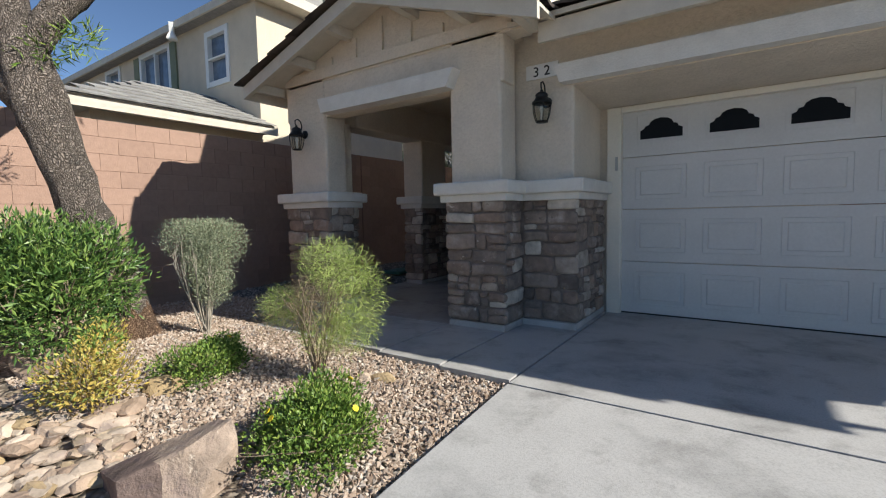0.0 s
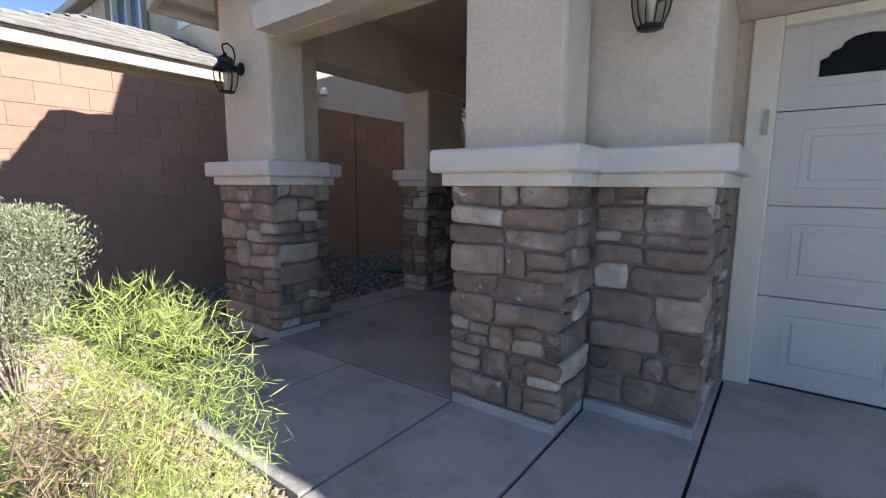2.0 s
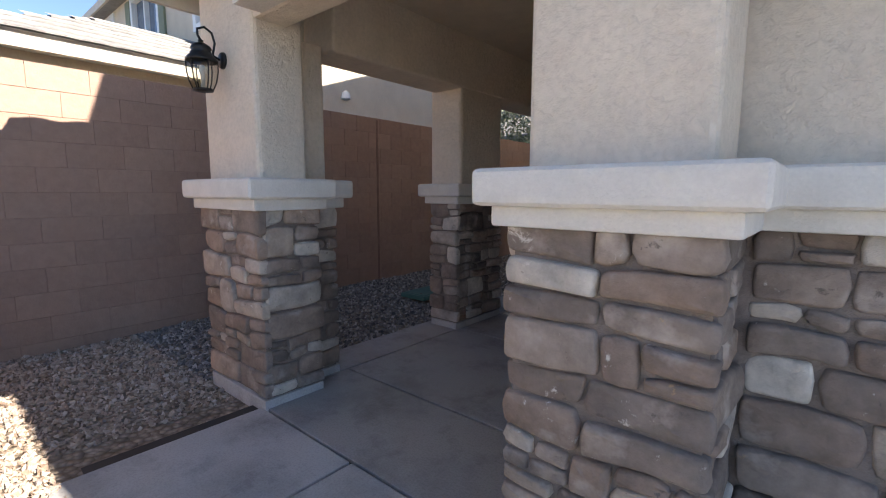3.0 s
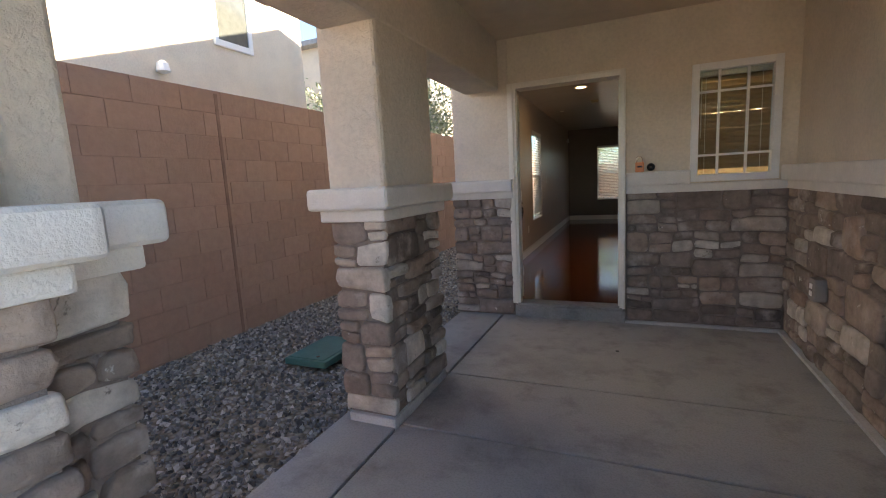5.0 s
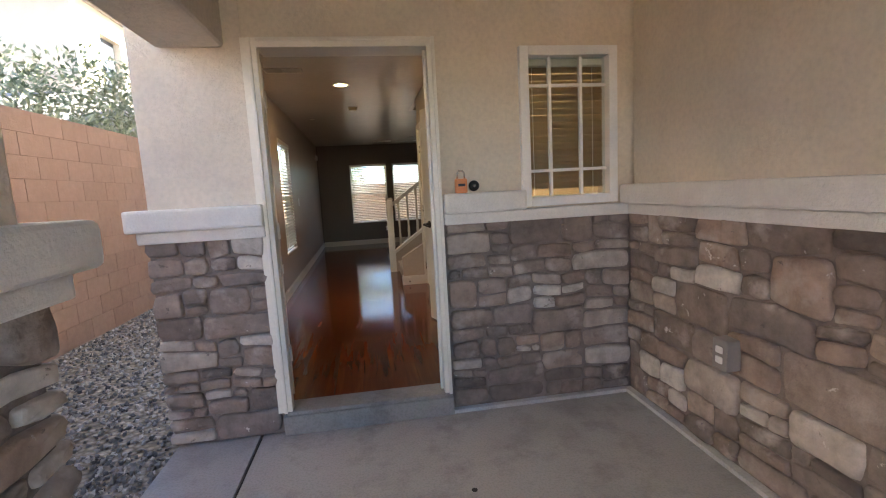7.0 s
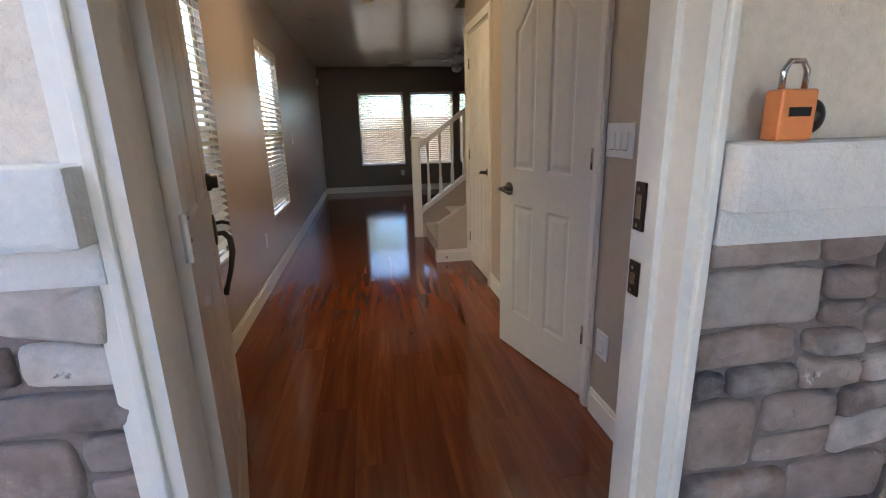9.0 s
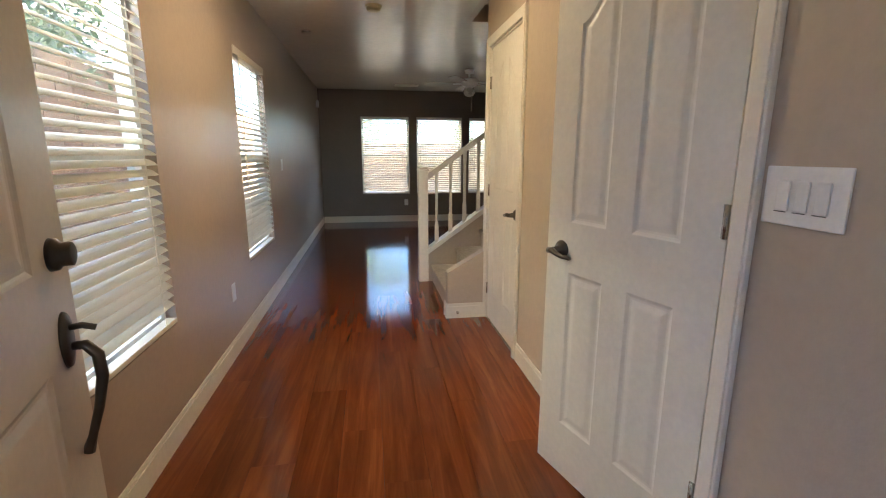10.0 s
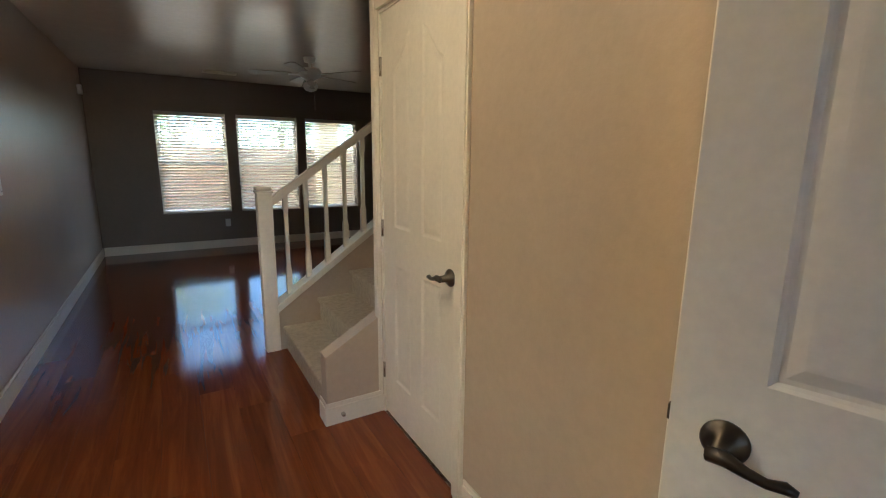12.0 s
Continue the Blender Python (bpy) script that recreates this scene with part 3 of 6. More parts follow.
structure("ceiling_hall", bm, CEIL, "glossy painted ceiling of hall and living room", "ceiling")
structure("floor_base", box(-0.61, 4.9, 0.1, 9.216, 0.0, FLOOR - 0.012), RUBBER, "dark underlay below the laminate", "floor")
structure("wall_bath_back", box(1.36, 4.9, 2.5, 2.6, 0, 2.8), WALL_TAN, "tan bathroom back wall", "wall")
structure("wall_closet", box(1.36, 3.0, 2.6, 2.7, 0, 2.8), WALL_TAN, "closet side wall", "wall")
structure("wall_bath_end", box(3.3, 3.4, 0.1, 2.5, 0, 2.8), WALL_TAN, "tan bathroom end wall", "wall")
structure("wall_garage_back", box(2.45, 5.0, 0.03, 0.2, 0, 2.8), STUCCO, "wall behind the garage", "wall")
structure("wall_living_outside", box(5.0, 5.1, 9.2, 9.40, 0, 2.8), STUCCO, "outer corner of the house", "wall")


def baseboard(x0, x1, y0, y1):
    bm = box(x0, x1, y0, y1, FLOOR, FLOOR + 0.10, 0.0)
    g = 0.004
    add_box(bm, x0 + g * (x1 - x0 < 0.05), x1 - g * (x1 - x0 < 0.05), y0 + g * (y1 - y0 < 0.05), y1 - g * (y1 - y0 < 0.05), FLOOR + 0.10, FLOOR + 0.125, 0.003)
    return structure("baseboard", bm, WHITE, "white moulded baseboard", "baseboard")


baseboard(-0.61, -0.595, 0.21, 9.21)
baseboard(-0.59, 4.9, 9.199, 9.216)
baseboard(1.224, 1.24, 0.17, 0.985)
baseboard(1.224, 1.24, 1.905, 2.72)


# ---- entry door, its frame and the porch window ----
bm = box(-0.045, 0.0, -0.02, 0.05, 0.13, DOOR_TOP + 0.05)
add_box(bm, -0.08, -0.045, -0.018, 0.19, 0.13, DOOR_TOP + 0.05)
add_box(bm, 0.92, 0.965, -0.02, 0.16, 0.13, DOOR_TOP + 0.05)
add_box(bm, -0.0, 0.92, -0.02, 0.16, DOOR_TOP, DOOR_TOP + 0.05)
for x in (-0.045, 0.945):
    add_box(bm, x, x + 0.02, -0.034, -0.02, 0.13, DOOR_TOP + 0.05, 0.004)
add_box(bm, 0.0, 0.92, -0.034, -0.02, DOOR_TOP + 0.03, DOOR_TOP + 0.05, 0.004)
add_box(bm, 0.905, 0.92, 0.05, 0.085, 0.13, DOOR_TOP)
FRAME = tagged(part("door_frame_1", bm, WHITE), "white painted entry door frame with worn edges", "door frame", kind="structure")
for z, h in ((1.178, 0.08), (1.032, 0.06)):
    p = part("strike_plate", box(0.9145, 0.9195, 0.11, 0.148, z, z + h * 1.3, 0.002), BRONZE, FRAME, "dark bronze strike plate")
    part("strike_hole", box(0.912, 0.915, 0.119, 0.139, z + 0.026, z + h * 1.3 - 0.026, 0.001), CHROME, p)
    for dz in (0.012, h * 1.3 - 0.014):
        part("screw", lathe([(0.005, 0), (0.005, 0.003)], 10, (0.9145, 0.129, z + dz), (-1, 0, 0)), CHROME, p)
bm = box(-0.05, 0.97, -0.05, 0.10, 0.0, 0.115, 0.008)
add_box(bm, -0.03, 0.95, -0.03, 0.14, 0.115, 0.135, 0.004)
structure("door_sill", bm, concrete_material("sill_worn", (0.30, 0.285, 0.265)), "worn grey threshold step under the entry door", "sill")


def panel_door(name, width, height, mat, label, category, thick=0.044, cols=None):
    """A four-panel door whose upper panels rise in an arch; its hinge edge stands at the origin, the leaf reaches along +x, its face to -y."""
    d = thing(name, label, category)
    a0, a1, a2, a3 = cols or (0.13, width / 2 - 0.055, width / 2 + 0.055, width - 0.13)
    low0, low1, up0, shoulder, crest = 0.23, 0.87, 1.065, height - 0.29, height - 0.14
    bm = bmesh.new()
    for z0, z1 in ((0, low0), (low1, up0)):
        add_box(bm, 0, width, -thick, 0, z0, z1)
    for z0, z1 in ((low0, low1), (up0, height)):
        for x0, x1 in ((0, a0), (a1, a2), (a3, width)):
            add_box(bm, x0, x1, -thick, 0, z0, z1)

    def outline(x0, x1, z0, top, inset):
        """Corner points of a panel, the arch along its top."""
        pts = [(x0 + inset, z0 + inset), (x1 - inset, z0 + inset)]
        for k in range(13):
            x = x1 - inset - (x1 - x0 - 2 * inset) * k / 12
            pts.append((x, top(x) - inset))
        return pts

    for x0, x1, outer in ((a0, a1, a0), (a2, a3, a3)):
        def arch(x):
            q = min(1.0, max(0.0, abs(x - outer) / (x1 - x0)))
            return shoulder + (crest - shoulder) * q * q * (3 - 2 * q)
        above = [(x0, height), *[(x, z) for x, z in reversed(outline(x0, x1, up0, arch, 0.0)[2:])], (x1, height)]
        piece = prism(above, -thick, 0, "xz")
        me = bpy.data.meshes.new("arch")
        piece.to_mesh(me)
        piece.free()
        bm.from_mesh(me)
        bpy.data.meshes.remove(me)
        for z0, top in ((low0, lambda x: low1), (up0, arch)):
            b = bmesh.new()
            for y, s in ((-thick, 1), (0, -1)):
                ring = []
                for inset, depth in ((0, 0.0), (0.006, 0.003), (0.012, 0.0052), (0.020, 0.0056), (0.040, 0.0022), (0.046, 0.0018)):
                    ring.append([b.verts.new((x, y + s * depth, z)) for x, z in outline(x0, x1, z0, top, inset)])
                m = len(ring[0])
                for a, c in zip(ring, ring[1:]):
                    for k in range(m):
                        b.faces.new((a[k], a[(k + 1) % m], c[(k + 1) % m], c[k]))
                b.faces.new(ring[-1])
            bmesh.ops.recalc_face_normals(b, faces=b.faces)
            part("panel", b, mat, d)
    bmesh.ops.recalc_face_normals(bm, faces=bm.faces)
    part("leaf", bm, mat, d)
    return d


def lever(parent, x, z, side, thick, toward):
    """A bronze lever handle on a round rose; side -1 is the -y face."""
    y = -thick if side < 0 else 0.0
    r = part("rose", lathe([(0.037, 0), (0.037, 0.004), (0.034, 0.007), (0.029, 0.013), (0.016, 0.018), (0.013, 0.05)], 24, (x, y, z), (0, side, 0)), BRONZE, parent, "dark bronze lever handle", True)
    yo = y + side * 0.055
    part("lever", tube([(x - toward * 0.014, yo, z), (x + toward * 0.012, yo + side * 0.004, z + 0.004), (x + toward * 0.04, yo + side * 0.003, z - 0.006), (x + toward * 0.066, yo, z - 0.012), (x + toward * 0.088, yo - side * 0.003, z - 0.009), (x + toward * 0.102, yo - side * 0.004, z - 0.013)], 0.01, 10, [0.012, 0.0125, 0.009, 0.008, 0.0095, 0.006]), BRONZE, r, "", True)


def hinge(parent, z, x=0.0, y=0.0):
    h = part("hinge", lathe([(0.008, 0), (0.008, 0.1)], 10, (x, y, z)), WHITE, parent, "painted steel hinge", True)
    part("hinge_leaf", box(x + 0.004, x + 0.055, y - 0.003, y + 0.0, z, z + 0.1), WHITE, h)
    for k in range(4):
        part("screw", lathe([(0.005, 0), (0.004, 0.003)], 10, (x + 0.02 + 0.02 * (k % 2), y - 0.003, z + 0.015 + 0.024 * k), (0, -1, 0)), CHROME, h)


entry = panel_door("entry_door", 0.93, 2.04, DOOR_TAN, "beige arch-panelled entry door standing open into the hall", "door", 0.044, (0.14, 0.385, 0.505, 0.755))
bolt = part("deadbolt", lathe([(0.034, 0), (0.032, 0.012), (0.024, 0.018), (0.024, 0.036), (0.019, 0.038)], 24, (0.85, -0.044, 1.085), (0, -1, 0)), BRONZE, entry, "bronze deadbolt", True)
esc = part("escutcheon", lathe([(0.036, 0), (0.034, 0.006), (0.02, 0.01)], 24, (0.85, -0.044, 0.905), (0, -1, 0)), BRONZE, entry, "bronze handle set", True)
esc.data.transform(Matrix.Translation((0, 0, 0.905)) @ Matrix.Diagonal((1, 1, 1.7, 1)) @ Matrix.Translation((0, 0, -0.905)))
part("thumb_latch", tube([(0.85, -0.05, 0.93), (0.85, -0.075, 0.933), (0.85, -0.098, 0.925)], 0.007, 8), BRONZE, esc, "", True)
part("grip", tube([(0.85, -0.05, 0.89), (0.85, -0.075, 0.89), (0.85, -0.094, 0.865), (0.85, -0.096, 0.815), (0.85, -0.082, 0.745), (0.85, -0.062, 0.68), (0.85, -0.05, 0.645)], 0.01, 10, [0.009, 0.011, 0.012, 0.012, 0.01, 0.009, 0.013]), BRONZE, esc, "", True)
part("edge_bolt", box(0.93, 0.942, -0.036, -0.008, 1.10, 1.14, 0.003), CHROME, entry)
for z in (0.22, 1.0, 1.78):
    hinge(entry, z, 0.0, -0.044)
entry.matrix_world = pose(-0.065, 0.20, FLOOR + 0.045, 0, 0, 106.0)

bm = bmesh.new()
wx0, wx1, wz0, wz1 = WIN_P
for a in ((wx0 - 0.03, wx0 + 0.025, wz0 - 0.03, wz1 + 0.035), (wx1 - 0.025, wx1 + 0.03, wz0 - 0.03, wz1 + 0.035)):
    add_box(bm, a[0], a[1], -0.005, 0.09, a[2], a[3], 0.004)
for z in (wz0 - 0.03, wz1 - 0.02):
    add_box(bm, wx0 + 0.025, wx1 - 0.025, -0.005, 0.09, z, z + 0.055, 0.004)
W = tagged(part("window_1", bm, VINYL), "white vinyl porch window with a grid and closed blind behind", "window", kind="structure")
part("window_pane", box(wx0 + 0.02, wx1 - 0.02, 0.05, 0.056, wz0 + 0.02, wz1 - 0.015), GLASS, W).visible_shadow = False
for x in (1.67, 1.87):
    part("muntin", box(x - 0.009, x + 0.009, 0.035, 0.062, wz0 + 0.024, wz1 - 0.02, 0.002), VINYL, W)
for z in (1.475, 1.985):
    part("muntin", box(wx0 + 0.024, wx1 - 0.024, 0.038, 0.060, z - 0.009, z + 0.009, 0.002), VINYL, W)

# ---- things on the porch ----
lockbox = thing("lock_box", "orange padlock-shaped key box on the ledge", "lock box", at=(1.08, -0.03, CAP1))
part("body", box(-0.035, 0.035, -0.02, 0.02, 0, 0.085, 0.008, 3), ORANGE, lockbox)
part("shackle", tube([(-0.022, 0, 0.08), (-0.022, 0, 0.115), (-0.012, 0, 0.13), (0.012, 0, 0.13), (0.022, 0, 0.115), (0.022, 0, 0.08)], 0.005, 8), CHROME, lockbox, "steel shackle", True)
part("dial", box(-0.02, 0.02, -0.023, -0.019, 0.04, 0.055), BLACK, lockbox)
bell = thing("door_bell", "round black door bell with brass button beside the door", "door bell", at=(1.17, 0.028, CAP1 + 0.04))
part("ring", lathe([(0.033, 0), (0.031, 0.014), (0.02, 0.02)], 24, (0, 0, 0), (0, -1, 0)), BLACK, bell, "", True)
part("button", lathe([(0.011, 0), (0.009, 0.024)], 16, (0, 0, 0), (0, -1, 0)), CHROME, bell, "", True)
out = thing("outdoor_outlet", "grey weatherproof outlet box on the stone wall", "outlet", at=(2.115, -0.89, 0.575))
part("cover", box(-0.035, 0.04, -0.045, 0.045, -0.075, 0.07, 0.008), plain("grey_box", (0.24, 0.22, 0.2), 0.6), out)
for z in (-0.028, 0.02):
    part("socket", box(-0.039, -0.033, -0.02, 0.02, z - 0.016, z + 0.016, 0.006), PLATE, out, "pale socket")
anchor = thing("floor_anchor", "small dark metal anchor set flush in the porch concrete", "anchor", at=(0.93, -0.77, 0.0))
part("disc", lathe([(0.014, -0.004), (0.014, 0.002), (0.006, 0.0025)], 14), BLACK, anchor)
lid = thing("valve_box_lid", "green plastic valve box lid lying in the gravel", "valve box", at=(-1.27, -1.5, 0.06))
part("rim", box(-0.19, 0.19, -0.27, 0.27, -0.03, 0.022, 0.008), GREEN_LID, lid)
part("plate", box(-0.165, 0.165, -0.245, 0.245, 0.01, 0.03, 0.004), GREEN_LID, lid)
part("bolt", lathe([(0.014, 0), (0.014, 0.006)], 12, (0.08, -0.2, 0.029)), CHROME, lid)


def wall_lantern(x, y, z):
    """A black iron coach lantern: back plate, scrolled arm, roof, glass body with ribs, bottom finial."""
    ln = thing("wall_lantern", "black iron coach lantern with clear glass on the stucco", "wall lamp", "wall lanterns", (x, y, z))
    part("back_plate", lathe([(0.05, 0), (0.045, 0.015), (0.02, 0.022)], 20, (0, 0, 0.03), (0, -1, 0)), BLACK, ln, "", True)
    part("arm", tube([(0, -0.02, 0.03), (0, -0.06, 0.05), (0, -0.045, 0.12), (0, -0.06, 0.175), (0, -0.1, 0.198), (0, -0.14, 0.18), (0, -0.14, 0.145), (0, -0.125, 0.12)], 0.007, 8), BLACK, ln, "", True)
    part("roof", lathe([(0.006, 0.125), (0.016, 0.118), (0.012, 0.108), (0.03, 0.10), (0.05, 0.086), (0.058, 0.07), (0.05, 0.062), (0.062, 0.04), (0.086, 0.012), (0.088, 0.0), (0.06, -0.004)], 24, (0, -0.125, 0)), BLACK, ln, "", True)
    body = part("glass_body", lathe([(0.080, 0.0), (0.080, -0.05), (0.069, -0.11), (0.048, -0.158)], 24, (0, -0.125, 0)), GLASS_LAMP, ln, "clear glass", True)
    body.visible_shadow = False
    for k in range(6):
        a = k * math.tau / 6
        part("rib", tube([(r * math.cos(a), -0.125 + r * math.sin(a), h) for r, h in ((0.084, 0.004), (0.084, -0.05), (0.073, -0.11), (0.051, -0.162))], 0.004, 6), BLACK, ln, "", True)
    part("bottom_ring", lathe([(0.02, -0.172), (0.055, -0.166), (0.055, -0.155), (0.03, -0.152)], 24, (0, -0.125, 0)), BLACK, ln, "", True)
    part("candle", lathe([(0.012, -0.15), (0.012, -0.07), (0.02, -0.055), (0.012, -0.02)], 12, (0, -0.125, 0)), PLATE, ln, "white candle sleeve", True)


wall_lantern(-0.45, -4.22, 2.04)
wall_lantern(2.47, -3.84, 2.04)

# house number plate
plate = thing("house_number_plate", "white house number plate reading 32 on the stucco", "number sign", at=(2.43, -3.84, 2.36))
part("plate", box(-0.155, 0.155, -0.02, 0.0, -0.065, 0.065, 0.004), PLATE, plate)
for ch, x in (("3", -0.055), ("2", 0.05)):
    f = bpy.data.curves.new("digit", "FONT")
    f.body, f.size, f.extrude, f.align_x = ch, 0.125, 0.003, "CENTER"
    tmp = bpy.data.objects.new("digit", f)
    dm = bpy.data.meshes.new_from_object(tmp)
    bpy.data.objects.remove(tmp)
    dm.transform(Matrix.Translation((x, -0.022, -0.044)) @ Matrix.Rotation(math.pi / 2, 4, "X"))
    mesh_object("digit_" + {"3": "three", "2": "two"}[ch], dm, BLACK, plate, "black numeral")

# ---- garage door ----
GY = -2.93
structure("garage_door_frame", (lambda b: add_box(b, 2.93, 8.0, -3.0, GY + 0.03, 2.06, 2.118, 0.01))(box(2.79, 2.93, -3.0, GY + 0.03, -0.02, 2.118, 0.01)), WHITE, "white garage door casing", "door frame")
gd = thing("garage_door", "white sectional garage door with arched dark windows", "garage door", at=(2.93, GY, 0))
gw, heights = 4.95, [0.01, 0.545, 1.08, 1.61, 2.13]
for i, (z0, z1) in enumerate(zip(heights, heights[1:])):
    sec = part("door_section", box(0, gw, -0.0, 0.045, z0 + 0.003, z1 - 0.003, 0.004), GARAGE_WHITE, gd)
    for k in range(8):
        x0, x1 = 0.13 + k * 0.605, 0.13 + k * 0.605 + 0.46
        if i < 3:
            b = bmesh.new()
            ring = []
            for ins, dep in ((0, 0.004), (0.012, -0.006), (0.03, -0.006), (0.05, 0.006), (0.06, 0.006)):
                ring.append([b.verts.new(c) for c in ((x0 + ins, -dep, z0 + 0.10 + ins), (x1 - ins, -dep, z0 + 0.10 + ins), (x1 - ins, -dep, z1 - 0.10 - ins), (x0 + ins, -dep, z1 - 0.10 - ins))])
            for a, c in zip(ring, ring[1:]):
                for q in range(4):
                    b.faces.new((a[q], a[(q + 1) % 4], c[(q + 1) % 4], c[q]))
            b.faces.new(ring[-1])
            part("embossed_panel", b, GARAGE_WHITE, sec)
        else:
            cx, zb = (x0 + x1) / 2 + 0.0, z0 + 0.17
            arch = [(-0.19, 0), (0.19, 0), (0.19, 0.085), (0.155, 0.10), (0.145, 0.125), (0.11, 0.135)]
            arch += [(0.11 * math.cos(a), 0.135 + 0.062 * math.sin(a)) for a in (0.5, 1.0, math.pi / 2, 2.14, 2.64)]
            arch += [(-0.11, 0.135), (-0.145, 0.125), (-0.155, 0.10), (-0.19, 0.085)]
            part("window_pane", prism([(cx + u, zb + v) for u, v in arch], -0.008, -0.002), GLASS_DARK, sec, "dark arched pane")
            b = box(x0 - 0.0, x1 + 0.0, -0.006, 0.0, zb - 0.05, zb - 0.035)
            add_box(b, x0, x0 + 0.012, -0.006, 0.0, zb - 0.035, zb + 0.24)
            add_box(b, x1 - 0.012, x1, -0.006, 0.0, zb - 0.035, zb + 0.24)
            add_box(b, x0, x1, -0.006, 0.0, zb + 0.24, zb + 0.252)
            part("window_moulding", b, GARAGE_WHITE, sec)
part("bottom_seal", box(0, gw, 0.0, 0.04, -0.01, 0.012), RUBBER, gd, "black rubber seal")
part("sensor", box(-0.055, -0.03, -0.085, -0.07, 1.48, 1.62, 0.003), plain("sensor_grey", (0.45, 0.45, 0.43), 0.5), gd, "grey keypad strip")

# ---- block fence ----
FX = -2.42
structure("wall_fence_core", box(FX - 0.17, FX - 0.006, -14, 14.5, -0.5, 2.26), BLOCK_JOINT, "block fence core", "wall")
for y in (-1.27, 4.9, -9.0):
    structure("fence_joint", box(FX - 0.02, FX + 0.004, y - 0.017, y + 0.017, -0.4, 2.262, 0.003), plain("joint_filler", (0.25, 0.155, 0.12), 0.95, vary=0.3), "dark vertical control joint of the block fence", "fence")
structure("wall_fence_back", box(FX, 9, 14.3, 14.5, -0.5, 1.75), BLOCK, "pinkish block wall behind the back yard", "wall")
structure("wall_fence_back_side", box(8.8, 9, -1, 14.3, -0.5, 2.0), BLOCK, "block wall at the far side of the yard", "wall")

# ---- neighbour's house ----
NX, NY = -5.0, -1.7
nb = thing("neighbour_house", "two-storey beige stucco house with pale tile roofs behind the fence", "house", at=(-10, 0, 0))
sub("wall_side", box(NX - 0.3, NX, NY, 3.2, -0.5, 5.85), STUCCO_FAR, nb)
wins = [(-6.98, -6.17, 4.38, 5.5), (-10.5, -8.9, 4.4, 5.7), (-12.9, -12.0, 4.9, 5.7), (-15.3, -14.5, 5.0, 5.7)]
sub("wall_front", wall_with_holes("x", NY, NY + 0.3, -19, NX - 0.3, -0.5, 5.85, wins), STUCCO_FAR, nb)
sub("wall_rear", box(-19, NX - 0.3, 3.0, 3.2, -0.5, 5.85), STUCCO_FAR, nb)
for k, (a, b_, c, d) in enumerate(wins):
    bm = bmesh.new()
    for q in ((a - 0.1, a + 0.03), (b_ - 0.03, b_ + 0.1)):
        add_box(bm, q[0], q[1], NY - 0.04, NY + 0.1, c - 0.1, d + 0.1, 0.01)
    for q in ((c - 0.1, c + 0.03), (d - 0.03, d + 0.1), ((c + d) / 2 - 0.02, (c + d) / 2 + 0.02)):
        if k != 1 or q[1] - q[0] > 0.1:
            add_box(bm, a + 0.03, b_ - 0.03, NY - 0.038, NY + 0.1, q[0], q[1], 0.01)
    w = sub("window", bm, VINYL, nb, "white framed window")
    p = sub("pane", box(a, b_, NY + 0.08, NY + 0.1, c, d), plain("blue_pane_%d" % k, (0.12, 0.16, 0.22), 0.06, vary=0.3), nb, "blue reflecting pane")
    if k == 1:
        for x in (a - 0.42, b_ + 0.12):
            sub("shutter", box(x, x + 0.3, NY - 0.05, NY + 0.0, c - 0.05, d + 0.05, 0.01), GREENISH, nb, "green board shutter")
        sub("mullion", box((a + b_) / 2 - 0.03, (a + b_) / 2 + 0.03, NY - 0.02, NY + 0.1, c, d), VINYL, nb)
bm = bmesh.new()
for q in ((1.12, 1.2), (1.82, 1.9)):
    add_box(bm, NX - 0.05, NX + 0.04, q[0], q[1], 3.68, 5.1, 0.01)
add_box(bm, NX - 0.05, NX + 0.038, 1.2, 1.82, 3.68, 3.78, 0.01)
add_box(bm, NX - 0.05, NX + 0.038, 1.2, 1.82, 5.0, 5.1, 0.01)
sub("window", bm, VINYL, nb, "white framed side window")
sub("pane", box(NX - 0.02, NX + 0.012, 1.2, 1.82, 3.78, 5.0), plain("grey_pane", (0.085, 0.087, 0.075), 0.1, vary=0.2), nb)
sub("wall_lamp", lathe([(0.03, 0), (0.09, 0.03), (0.07, 0.14), (0.02, 0.18)], 12, (NX + 0.08, 0.15, 3.05)), PLATE, nb, "small white wall fixture")
E1 = 5.85
bm = prism([(NY - 0.28, E1), (NY - 0.28, E1 + 0.17), (0.75, E1 + 1.1), (3.7, E1 + 0.2), (3.7, E1)], -19.5, NX + 0.45, "yz")
sub("roof", bm, TILE_PALE, nb, "pale tile roof")
bm = box(-19.5, NX + 0.5, NY - 0.33, NY - 0.28, E1 - 0.02, E1 + 0.15)
add_box(bm, NX + 0.45, NX + 0.5, NY - 0.28, 3.7, E1 - 0.04, E1 + 0.17)
add_box(bm, NX, NX + 0.45, NY - 0.28, 3.7, E1 - 0.02, E1 + 0.0)
sub("fascia", bm, FASCIA, nb, "pale eave board")
bm = lathe([(0.14, 0), (0.14, 0.05), (0.07, 0.18), (0.07, 0.42)], 4, (-7.9, NY - 0.38, E1 - 0.32))
sub("rain_head", bm, VINYL, nb, "white rain head")
